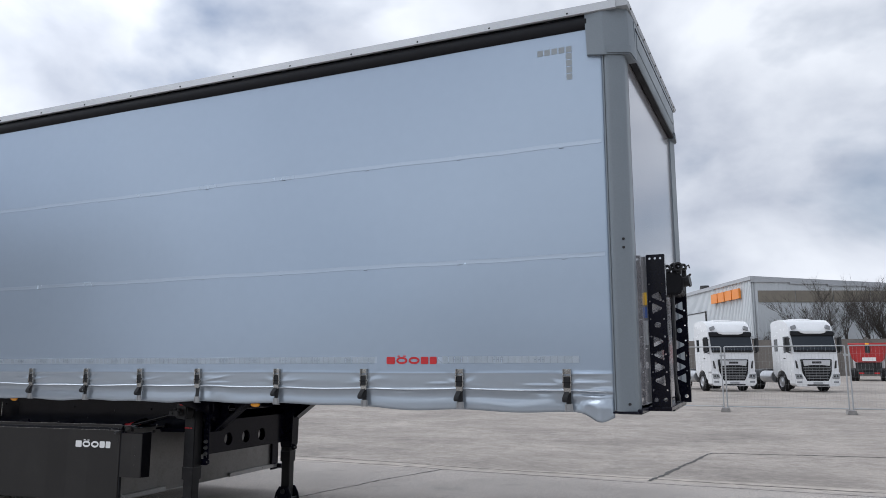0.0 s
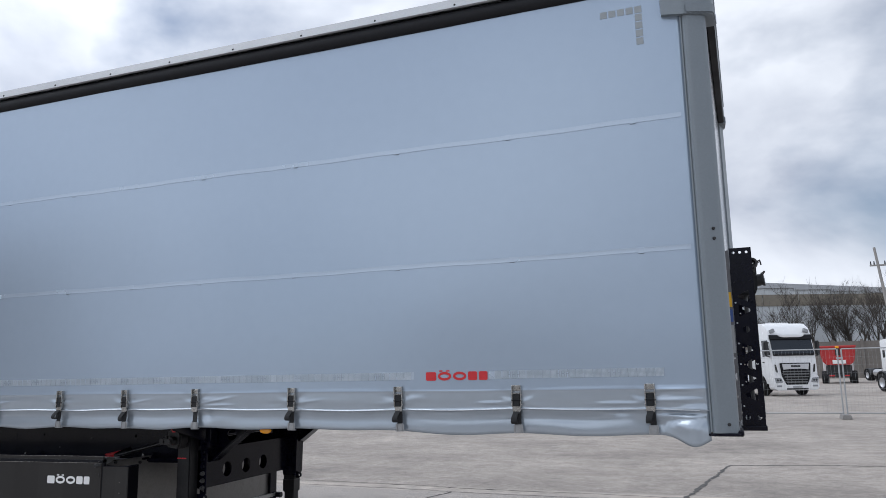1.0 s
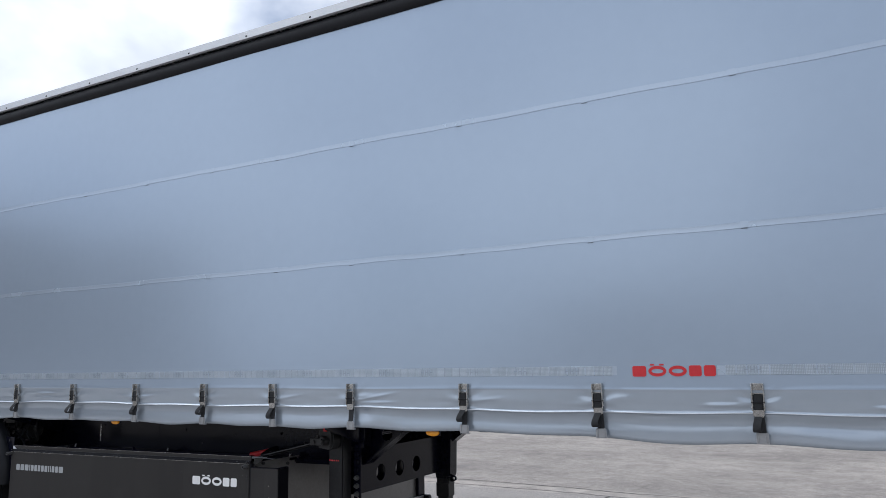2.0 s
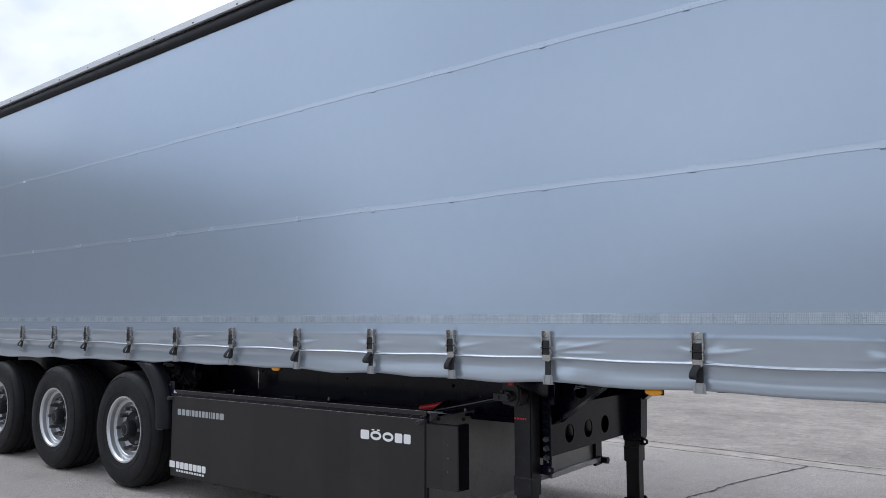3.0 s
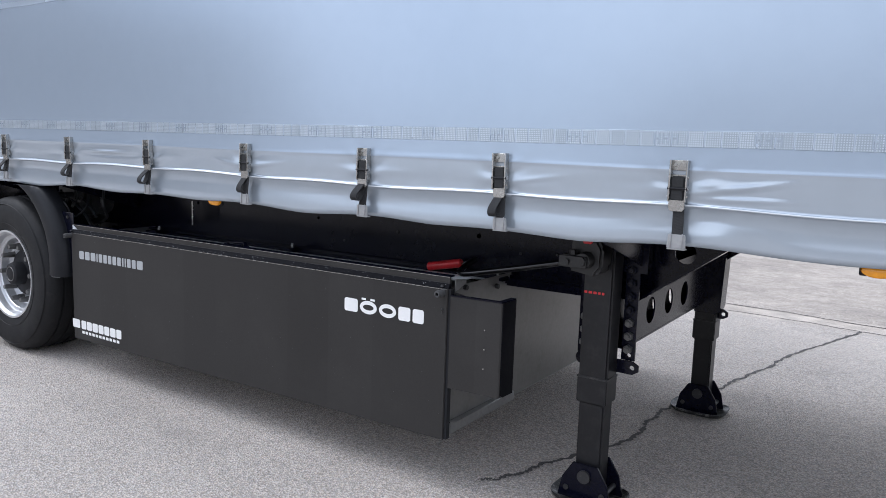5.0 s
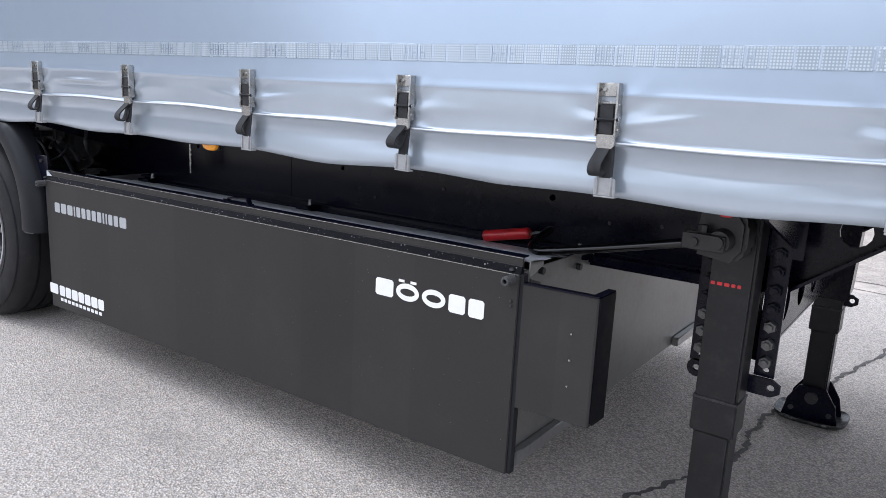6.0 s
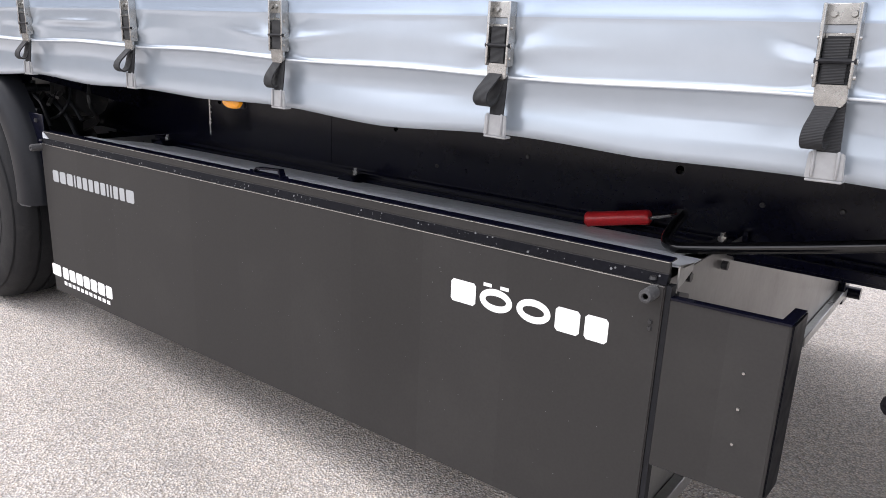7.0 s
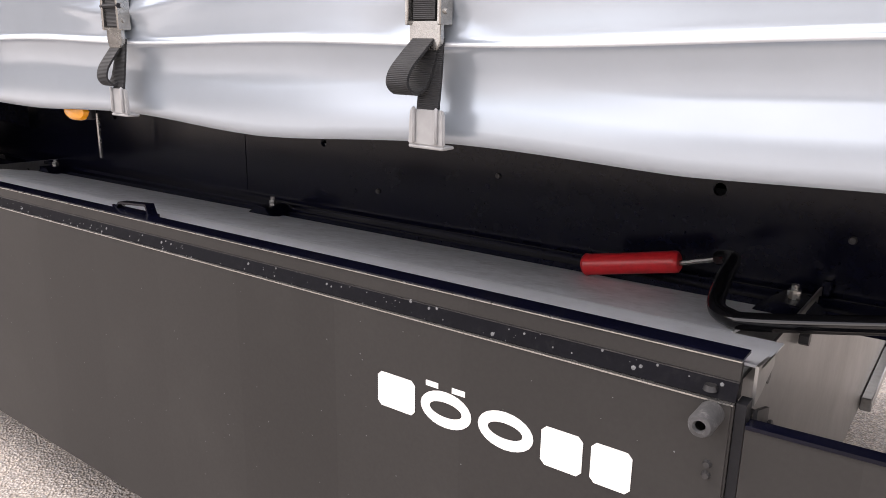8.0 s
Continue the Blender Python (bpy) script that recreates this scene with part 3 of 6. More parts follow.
def build_curtain():
    x0, x1, dx = REAR + 0.12, -1.107, 0.021
    nx = int((x1 - x0) / dx)
    zs = [0.0, 0.02, 0.05, 0.08, 0.10, 0.115, 0.122, 0.128, 0.131, 0.134, 0.1365, 0.1385, 0.140, 0.1415, 0.1435, 0.146, 0.149, 0.153, 0.158, 0.165, 0.171, 0.177, 0.183, 0.189, 0.195, 0.202, 0.209, 0.216, 0.223, 0.23, 0.238, 0.245, 0.252, 0.258, 0.262, 0.268, 0.275, 0.29, 0.31, 0.34]
    zs += [0.34 + (2.86 - 0.34) * i / 35 for i in range(1, 36)]
    verts, faces = [], []
    for i in range(nx + 1):
        x = x0 + (x1 - x0) * i / nx
        zb = curtain_bottom(x)
        for q in zs:
            z = zb + q * 1.0 if q < 0.1 else 1.162 + q + (zb - 1.162) * max(0, 1 - (q - 0.1) / 0.1)
            z += (crease(x) - 1.302) * math.exp(-((q - 0.14) / 0.05) ** 2)
            verts.append((x, SKIN - bulge(x, z), z))
    m = len(zs)
    for i in range(nx):
        for j in range(m - 1):
            a = i * m + j
            faces.append((a, a + m, a + m + 1, a + 1))
    me = bpy.data.meshes.new("side_curtain")
    me.from_pydata([(a + 1.0, b - 5.12, c) for a, b, c in verts], [], faces)
    me.polygons.foreach_set("use_smooth", [True] * len(me.polygons))
    me.materials.append(TARP)
    # lowest rows take the tone with the painted reflection
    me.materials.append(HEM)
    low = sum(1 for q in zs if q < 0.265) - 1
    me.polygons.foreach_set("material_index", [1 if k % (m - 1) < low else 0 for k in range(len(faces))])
    ob = new("side_curtain", me)
    ob.parent = TR
    so = ob.modifiers.new("thickness", "SOLIDIFY")
    so.thickness, so.offset = 0.003, -1
    return tagged(ob, "silver-grey tarpaulin curtain with welded pockets and a creased hem")


CURTAIN = build_curtain()


def strip_on_curtain(name, z0, z1, xa, xb, proud, material, label=""):
    """A welded band that follows the tarpaulin's surface."""
    n = int((xb - xa) / 0.06)
    bm = bmesh.new()
    prev = None
    for i in range(n + 1):
        x = xa + (xb - xa) * i / n
        wob = 0.0025 * math.sin(x * 3.7) + 0.0015 * math.sin(x * 11)
        row = []
        for z, p in ((z0, 0.0), (z0 + 0.003, 1.0), ((z0 + z1) / 2, 0.75), (z1 - 0.003, 1.0), (z1, 0.0)):
            row.append(bm.verts.new((x, SKIN - bulge(x, z + wob) - proud * p + (0.003 if p == 0 else 0), z + wob)))
        if prev:
            for k in range(4):
                bm.faces.new((prev[k], prev[k + 1], row[k + 1], row[k]))
        prev = row
    return part(name, bm, material, CURTAIN, label)


for zz in (2.243, 3.071):
    strip_on_curtain("seam_strip", zz, zz + 0.036, REAR + 0.15, -1.14, 0.0028, SEAM, "raised welded pocket seam")


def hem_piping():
    """A thin pale bead added along the hem crease, where its colour paints the highlight."""
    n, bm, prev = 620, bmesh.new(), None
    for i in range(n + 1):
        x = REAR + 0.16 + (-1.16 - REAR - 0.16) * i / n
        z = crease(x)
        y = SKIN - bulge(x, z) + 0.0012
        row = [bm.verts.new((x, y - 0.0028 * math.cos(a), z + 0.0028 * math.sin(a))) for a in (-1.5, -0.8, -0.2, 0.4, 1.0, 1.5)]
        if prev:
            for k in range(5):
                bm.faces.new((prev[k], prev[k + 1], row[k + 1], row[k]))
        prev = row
    part("hem_piping", bm, HIGHLIGHT, CURTAIN, "added pale bead that paints the highlight on the hem crease", 80)


hem_piping()


def patch_mesh(name, w, h, d, material, bev=0.0015):
    return finish(box(bmesh.new(), -w / 2, w / 2, -d, 0, -h / 2, h / 2, bev), name, material)


TUCK = patch_mesh("pocket_tuck", 0.038, 0.034, 0.0009, SEAM, 0.0003)
TUCK_LINE = patch_mesh("tuck_slit", 0.034, 0.0018, 0.002, DARK_STEEL, 0.0004)
for k in BUCKLES:
    for zz in (2.243, 3.071):
        y = SKIN - bulge(k, zz) - 0.0022
        local("pocket_tuck", TUCK, None, CURTAIN, (k + 1.0, y - 5.12, zz + 0.018))
        local("tuck_slit", TUCK_LINE, None, CURTAIN, (k + 1.0, y - 5.12 - 0.001, zz - 0.003))


def curtain_piece(mesh, name, x, z, proud=0.0005):
    local(name, mesh, None, CURTAIN, (x + 1.0, SKIN - bulge(x, z) - 5.12 - proud, z))


# reflective squares: a bracket near the top corner and a pale row above the hem
SQ = patch_mesh("reflector_square", 0.044, 0.046, 0.002, REFLECT)
for i in range(5):
    curtain_piece(SQ, "reflector_square", -1.355 - 0.055 * i, 3.828, 0.0)
for i in range(1, 5):
    curtain_piece(SQ, "reflector_square", -1.355, 3.828 - 0.054 * i, 0.0)
for xa, xb in ((-14.33, -2.95), (-2.43, -1.345)):
    strip_on_curtain("tape_backing", 1.496, 1.550, xa, xb, 0.0006, BACKING, "pale backing of the reflective tape")
DASH = patch_mesh("reflector_dash", 0.0462, 0.051, 0.0009, GHOST, 0.0003)
x = -1.37
while x > -14.3:
    if not -2.95 < x < -2.40:
        curtain_piece(DASH, "reflector_dash", x, 1.523, 0.0009)
    x -= 0.0525


# small approval marks, three at a time, printed along the tape
MARK = finish(prism(bmesh.new(), [(-0.010, -0.019), (-0.0065, -0.019), (-0.0065, -0.0017), (0.0065, -0.0017), (0.0065, -0.019), (0.010, -0.019),
                                  (0.010, 0.019), (0.0065, 0.019), (0.0065, 0.0017), (-0.0065, 0.0017), (-0.0065, 0.019), (-0.010, 0.019)], "y", -0.0006, 0), "approval_mark", SEAM)
x = -1.635
while x > -14.2:
    if not -2.98 < x < -2.38:
        for u in (-0.030, 0.0, 0.030):
            curtain_piece(MARK, "approval_mark", x + u, 1.523, 0.0022)
    x -= 0.314


def block_row(name, parent, material, x0, z0, widths, height, gap, y, dots=False, thick=0.0015, label="", round_ones=()):
    """A mark of plain rounded blocks."""
    x = x0
    for i, w in enumerate(widths):
        if w == 0:
            x += gap
            continue
        bm = bmesh.new()
        if i in round_ones:
            ra, rb, band = w / 2, height / 2, height * 0.29
            rows = [[bm.verts.new((x + ra + (ra - o) * math.cos(2 * math.pi * k / 24), yy, z0 + rb + (rb - o) * math.sin(2 * math.pi * k / 24))) for k in range(24)] for o, yy in ((0, y), (0, y - thick), (band, y - thick), (band, y))]
            for s, t in zip(rows, rows[1:]):
                for k in range(24):
                    bm.faces.new((s[k], s[(k + 1) % 24], t[(k + 1) % 24], t[k]))
        else:
            c = min(w, height) * 0.12
            prism(bm, [(x + c, z0), (x + w - c, z0), (x + w, z0 + c), (x + w, z0 + height - c), (x + w - c, z0 + height), (x + c, z0 + height), (x, z0 + height - c), (x, z0 + c)], "y", y - thick, y)
        part(name, bm, material, parent, label)
        if dots and i == 1:
            for f in (0.1, 0.62):
                bm = box(bmesh.new(), x + w * f, x + w * (f + 0.25), y - thick, y, z0 + height * 1.03, z0 + height * 1.18)
                part(name, bm, material, parent, label)
        x += w + gap


LOGO = (0.073, 0.094, 0.092, 0.062, 0.058)
block_row("logo_block", CURTAIN, RED, -2.865, 1.491, LOGO, 0.056, 0.012, SKIN - bulge(-2.68, 1.52) + 0.0005, True, 0.003, "red printed mark", (1, 2))


def build_buckle():
    """Over-centre tarpaulin buckle: steel frame, webbing with a loose loop, hook at the hem. Origin at its top middle."""
    b = bmesh.new()
    for s in (-1, 1):
        box(b, s * 0.027 - 0.003, s * 0.027 + 0.003, -0.026, 0, -0.135, 0.0, 0.0015)
    box(b, -0.028, 0.028, -0.006, 0, -0.034, 0.0, 0.001)
    box(b, -0.024, 0.024, -0.008, -0.003, -0.056, -0.047, 0.001)
    frame_ob = local("tension_buckle", b, STEEL, TR, (0, 0, 0), "zinc-plated steel tarpaulin tension buckle")
    for s in (-1, 1):
        b = bmesh.new()
        cyl(b, (s * 0.015, -0.006, -0.017), (s * 0.015, -0.011, -0.017), 0.0065, 0.005, 10)
        local("bolt_head", b, STEEL, frame_ob)
    for s in (-1, 1):
        for z, r in ((-0.092, 0.006), (-0.118, 0.0045), (-0.055, 0.004)):
            b = bmesh.new()
            cyl(b, (s * 0.029, -0.015, z), (s * 0.0335, -0.015, z), r, r * 0.8, 10)
            local("pivot_rivet", b, STEEL, frame_ob)
    b = bmesh.new()
    box(b, -0.022, 0.022, -0.022, -0.008, -0.132, -0.052, 0.004, 2)
    local("webbing_roll", b, WEB, frame_ob, label="black ribbed webbing")
    b = bmesh.new()
    cyl(b, (-0.032, -0.022, -0.092), (0.032, -0.022, -0.092), 0.0045, seg=8)
    local("roller_pin", b, RUBBER, frame_ob)
    b = bmesh.new()
    prism(b, [(-0.026, -0.130), (0.026, -0.130), (0.026, -0.155), (0.020, -0.166), (-0.020, -0.166), (-0.026, -0.155)], "y", -0.020, -0.012, 0.001)
    local("lever_plate", b, STEEL, frame_ob, label="bright steel lever plate")
    b = bmesh.new()
    ribbon(b, smooth_path([(0.006, -0.010, -0.150), (0.010, -0.018, -0.20), (0.013, -0.027, -0.25)], 6), 0.036)
    local("strap", b, WEB, frame_ob)
    b = bmesh.new()
    ribbon(b, smooth_path([(-0.002, -0.016, -0.156), (-0.006, -0.034, -0.176), (-0.011, -0.050, -0.198), (-0.012, -0.053, -0.216), (-0.010, -0.040, -0.227),
                           (-0.006, -0.026, -0.218), (-0.002, -0.019, -0.196), (0.001, -0.014, -0.170)], 5), 0.036)
    local("strap_loop", b, WEB, frame_ob, label="loose looped strap end")
    b = bmesh.new()
    prism(b, [(-0.015, -0.240), (0.038, -0.240), (0.040, -0.246), (0.042, -0.286), (-0.019, -0.286), (-0.017, -0.246)], "y", -0.029, -0.023, 0.0015)
    for s in (-1, 1):
        box(b, s * 0.019 + 0.009, s * 0.019 + 0.014, -0.034, -0.028, -0.284, -0.237, 0.002)
    box(b, -0.018, 0.041, -0.029, -0.004, -0.291, -0.2862, 0.0015)
    local("hem_hook", b, HOOK, frame_ob, label="milky grey plastic hook under the hem")
    return frame_ob


buckle = build_buckle()
rnd = random.Random(5)
for i, k in enumerate(BUCKLES):
    y = SKIN - bulge(k, 1.40) - 5.12 - 0.001
    m = pose(k + 1.0, y, 1.455, 0, rnd.uniform(-1.2, 1.2), rnd.uniform(-3, 3))
    if i == 0:
        buckle.matrix_basis = m
    else:
        one = copy_thing(buckle, m)
        for child in list(one.children):
            if child.name.startswith("strap_loop"):
                if i == 4:
                    bpy.data.objects.remove(child)
                else:
                    child.scale = (1, rnd.uniform(0.8, 1.15), rnd.uniform(0.96, 1.04))


# roof, corner cap, pillars and walls
def skewed(bm):
    """The front end stands slightly out of square: it runs forward towards the far side."""
    for v in bm.verts:
        v.co.x += 0.03 * (v.co.y - 5.2)
    return bm


def build_body():
    bm = bmesh.new()
    prism(bm, [(5.090, 4.068), (5.083, 4.072), (5.085, 4.080), (5.100, 4.142), (5.20, 4.154), (5.20, 4.139), (5.116, 4.132), (5.104, 4.068)], "x", REAR, -0.99)
    rail = part("roof_rail", bm, WHITE_ALU, TR, "bright aluminium roof edge rail with rivets")
    x = -1.35
    while x > -14.4:
        bm = bmesh.new()
        cyl(bm, (x, 5.094, 4.092), (x, 5.083, 4.089), 0.011, 0.006, 8)
        part("rivet", bm, DARK_STEEL, rail)
        x -= 0.62
    bm = bmesh.new()
    pts = [(5.135 - 0.034 * math.cos(a), 4.013 + 0.055 * math.sin(a)) for a in [math.pi * (-0.5 + k / 10) for k in range(11)]] + [(5.16, 4.068), (5.16, 3.958)]
    prism(bm, pts, "x", REAR, -1.21)
    part("rubber_seal", bm, RUBBER, TR, "black rubber seal under the roof rail")
    bm = bmesh.new()
    box(bm, REAR, -1.0, 5.2, FAR - 0.08, 4.124, 4.149, 0.004)
    part("roof_skin", bm, WHITE_ALU, TR)
    bm = bmesh.new()
    prism(bm, [(FAR, 4.064), (FAR, 4.134), (FAR - 0.08, 4.154), (FAR - 0.08, 4.114)], "x", REAR, -0.99)
    part("roof_rail", bm, WHITE_ALU, TR)
    # front corner pillar, rounded round the corner
    bm = bmesh.new()
    prof = [(-1.098, 5.15), (-1.098, 5.125), (-1.088, 5.112), (-1.066, 5.108), (-1.056, 5.110), (-0.975, 5.149), (-0.960, 5.162), (-0.954, 5.18), (-0.952, 5.21), (-0.953, 5.30), (-0.957, 5.33), (-0.99, 5.33), (-0.99, 5.22), (-1.09, 5.17)]
    prism(bm, prof, "z", 1.172, 3.78)
    pil = part("corner_pillar", bm, ALU_PAINT, TR, "grey painted rounded corner pillar")
    for z in (2.30, 2.36, 1.22):
        bm = bmesh.new()
        cyl(bm, (-1.008, 5.135, z), (-1.003, 5.126, z), 0.011, 0.008, 10)
        part("rivet", bm, DARK_STEEL, pil)
    bm = bmesh.new()
    box(bm, -1.108, -1.0985, 5.120, 5.16, 1.18, 3.95)
    part("pillar_gasket", bm, ALU_PAINT, pil)
    bm = bmesh.new()
    prof = [(-1.128, FAR - 0.03), (-1.112, FAR), (-0.99, FAR), (-0.93, FAR - 0.03), (-0.92, FAR - 0.1), (-0.945, FAR - 0.22), (-1.02, FAR - 0.22), (-1.09, FAR - 0.05)]
    prism(bm, prof, "z", 1.172, 3.78)
    part("corner_pillar", skewed(bm), ALU_PAINT, TR, "grey painted rounded corner pillar")
    # corner cap: stepped moulding that wraps on to the front
    def cap(flip):
        def yy(y):
            return FAR + 5.11 - y if flip else y
        bm = bmesh.new()
        prof = [(-1.215, 5.13), (-1.21, 5.094), (-1.084, 5.083), (-1.074, 5.084), (-0.930, 5.143), (-0.915, 5.153), (-0.908, 5.165), (-0.895, 5.34), (-0.96, 5.34), (-0.98, 5.2), (-1.05, 5.15)]
        prism(bm, [(x, yy(y)) for x, y in prof], "z", 3.765, 4.085)
        for v in bm.verts:
            if v.co.z < 3.9:
                w = v.co.x
                v.co.z = 3.748 if w < -1.09 else 3.725
                v.co.y += (0.004 if not flip else -0.004)
            else:
                v.co.x -= 0.012
                v.co.y += (0.012 if not flip else -0.012)
        c = part("corner_cap", skewed(bm), ALU_PAINT, TR, "grey moulded corner cap", 30)
        bm = bmesh.new()
        prism(bm, [(x, yy(y)) for x, y in ((-1.062, 5.083), (-0.925, 5.137), (-0.908, 5.150), (-0.900, 5.168), (-0.890, 5.34), (-0.93, 5.34), (-0.93, 5.17), (-1.05, 5.11))], "z", 3.734, 3.788)
        part("moulded_step", skewed(bm), ALU_PAINT, c)
    cap(False)
    cap(True)
    # front wall with its upper rail
    bm = bmesh.new()
    box(bm, -1.00, -0.958, 5.33, FAR - 0.22, 1.2, 3.80)
    wall = part("front_wall", skewed(bm), FRONT_STEEL, TR, "pale glossy steel front wall")
    for z in [1.4 + 0.2 * i for i in range(12)]:
        bm = bmesh.new()
        cyl(bm, (-0.958, 5.352, z), (-0.953, 5.352, z), 0.008, 0.005, 8)
        part("rivet", bm, STEEL, wall)
    bm = bmesh.new()
    prism(bm, [(-0.98, 3.765), (-0.92, 3.77), (-0.90, 3.795), (-0.90, 4.05), (-0.925, 4.085), (-0.98, 4.085)], "y", 5.34, FAR - 0.23)
    hr = part("front_header", skewed(bm), ALU_PAINT, TR, "grey front header rail with a recessed panel")
    bm = bmesh.new()
    box(bm, -0.905, -0.894, 5.40, FAR - 0.3, 3.855, 3.985, 0.004)
    part("header_panel", skewed(bm), ALU_PAINT, hr)
    bm = bmesh.new()
    box(bm, -0.91, -0.895, 5.36, FAR - 0.24, 3.995, 4.007)
    box(bm, -0.955, -0.905, 5.34, FAR - 0.23, 3.735, 3.763, 0.006)
    part("header_gasket", skewed(bm), RUBBER, hr)
    bm = bmesh.new()
    prism(bm, [(-1.05, 4.085), (-0.905, 4.08), (-0.895, 4.105), (-0.93, 4.14), (-1.05, 4.152)], "y", 5.10, FAR)
    fr = part("front_roof_rail", skewed(bm), WHITE_ALU, TR)
    for i in range(9):
        y = 5.2 + i * 0.29
        bm = bmesh.new()
        cyl(bm, (-0.902, y, 4.092), (-0.894, y, 4.091), 0.009, 0.006, 8)
        part("rivet", skewed(bm), DARK_STEEL, fr)
    # far side, rear doors, floor
    bm = bmesh.new()
    box(bm, REAR + 0.1, -1.1, FAR - 0.03, FAR - 0.01, 1.15, 4.03)
    part("far_curtain", bm, TARP, TR)
    for y0, y1 in ((5.14, 6.385), (6.395, FAR - 0.02)):
        bm = bmesh.new()
        box(bm, REAR, REAR + 0.04, y0, y1, 1.2, 4.04, 0.005)
        part("rear_door", bm, WHITE_ALU, TR)
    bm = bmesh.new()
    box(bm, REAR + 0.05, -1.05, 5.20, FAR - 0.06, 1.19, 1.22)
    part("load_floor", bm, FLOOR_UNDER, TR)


build_body()


def build_chassis():
    # outer side rails behind the hem
    for y0, y1 in ((5.160, 5.200), (FAR - 0.06, FAR - 0.03)):
        bm = bmesh.new()
        box(bm, REAR, -1.06, y0, y1, 1.175, 1.30)
        part("side_rail", bm, BLACK, TR)
    # main beams: deep web at the rear, tapering to a slim neck
    holes = [ring(-5.853, 1.047, 0.013, 10), ring(-4.855, 1.068, 0.045), ring(-6.919, 1.05, 0.011, 8), ring(-5.231, 1.10, 0.016, 10), ring(-7.979, 1.06, 0.012, 8)]
    outline = [(REAR + 0.3, 1.185), (-1.4, 1.185), (-1.4, 1.15), (-4.1, 1.15), (-4.64, 1.145), (-5.019, 0.866), (-5.086, 0.864), (-8.461, 0.864), (-9.04, 0.87), (REAR + 0.3, 0.87)]
    for y in (5.77, 7.03):
        me = holed("main_beam", outline, holes if y < 6 else [], 0.012, BLACK, Matrix.Translation((0, y, 0)) @ FRONT)
        beam = sheet("main_beam", me, TR, "black painted steel main beam")
        bm = bmesh.new()
        run = [(-1.4, 1.15), (-4.1, 1.15), (-4.64, 1.145), (-5.019, 0.866), (-5.086, 0.864), (-8.461, 0.864), (-9.04, 0.87), (REAR + 0.3, 0.87)]
        for (xa, za), (xb, zb) in zip(run, run[1:]):
            prism(bm, [(xa, za), (xb, zb), (xb, zb - 0.012), (xa, za - 0.012)], "y", y - 0.06, y + 0.06)
        part("lower_flange", bm, BLACK, beam)
        bm = bmesh.new()
        box(bm, -7.258, -7.255, y - 0.0075, y - 0.006, 0.88, 1.17)
        part("weld_seam", bm, BLACK, beam)
    for x, z in ((-5.43, 1.0), (-5.62, 0.985), (-6.35, 1.02), (-6.72, 0.94)):
        bm = bmesh.new()
        cyl(bm, (x, 5.764, z), (x, 5.759, z), 0.008, 0.006, 8)
        part("beam_rivet", bm, DARK_STEEL, TR)
    # cross members under the floor
    x = -1.6
    while x > -14.3:
        bm = bmesh.new()
        box(bm, x - 0.03, x + 0.03, 5.20, FAR - 0.06, 1.166, 1.189)
        part("cross_member", bm, BLACK, TR)
        x -= 0.55
    # outriggers that run out to the side rail
    for x in (-4.99, -8.606, -9.812):
        bm = bmesh.new()
        prism(bm, [(5.21, 1.17), (5.745, 1.17), (5.745, 1.04 if x > -4.5 else 0.98), (5.21, 1.145)], "x", x - 0.005, x + 0.005)
        part("outrigger", bm, BLACK, TR)
    # front bumper beam and coupler plate
    bm = bmesh.new()
    box(bm, -1.10, -0.93, 5.16, FAR - 0.05, 1.150, 1.185, 0.008)
    box(bm, -1.12, -0.95, 5.115, 5.2, 1.156, 1.171, 0.004)
    part("front_beam", bm, BLACK, TR)
    bm = bmesh.new()
    box(bm, -3.3, -1.3, 5.84, 6.96, 1.135, 1.15, 0.005)
    part("coupler_plate", bm, BLACK, TR)
    # brake gear and air lines near the first axle
    for i in range(5):
        x, y = -8.606 - 0.06 * i, 5.50 + 0.03 * i
        bm = bmesh.new()
        tube(bm, smooth_path([(x, y, 1.14), (x + 0.05, y - 0.04, 1.02), (x - 0.06, y + 0.05, 0.92), (x - 0.3, y + 0.1, 0.85)], 4), 0.009, 6)
        part("air_line", bm, PLASTIC, TR)
    for pts, r in (([(-8.94, 5.32, 1.05), (-8.90, 5.31, 1.02), (-8.856, 5.32, 0.979), (-8.78, 5.33, 0.97)], 0.011),
                   ([(-8.90, 5.37, 1.10), (-8.885, 5.36, 1.04), (-8.79, 5.35, 1.0), (-8.745, 5.36, 0.90)], 0.010),
                   ([(-8.90, 5.43, 1.09), (-8.86, 5.42, 1.04), (-8.767, 5.41, 0.996), (-8.70, 5.42, 0.945), (-8.64, 5.43, 0.86)], 0.011),
                   ([(-8.83, 5.46, 1.10), (-8.79, 5.45, 1.045), (-8.68, 5.44, 1.0), (-8.62, 5.45, 0.93)], 0.008),
                   ([(-8.74, 5.47, 1.11), (-8.70, 5.44, 1.03), (-8.71, 5.40, 0.96), (-8.80, 5.38, 0.92)], 0.007)):
        bm = bmesh.new()
        tube(bm, smooth_path(pts, 5), r, 8)
        part("air_line", bm, MUD, TR, "dusty black air hose")
    for x, z, r in ((-8.945, 1.060, 0.024), (-8.812, 1.072, 0.021)):
        bm = bmesh.new()
        lathe(bm, [(0.0, 0.012), (r * 0.62, 0.012), (r * 0.70, 0.0), (r, 0.0), (r * 1.05, 0.006), (r * 1.05, 0.05), (r * 0.8, 0.055), (r * 0.8, 0.12)], (x, 5.285, z), 18)
        part("valve_port", bm, MUD, TR, "round valve port")
    bm = bmesh.new()
    box(bm, -8.99, -8.78, 5.40, 5.47, 1.03, 1.13, 0.012, 2)
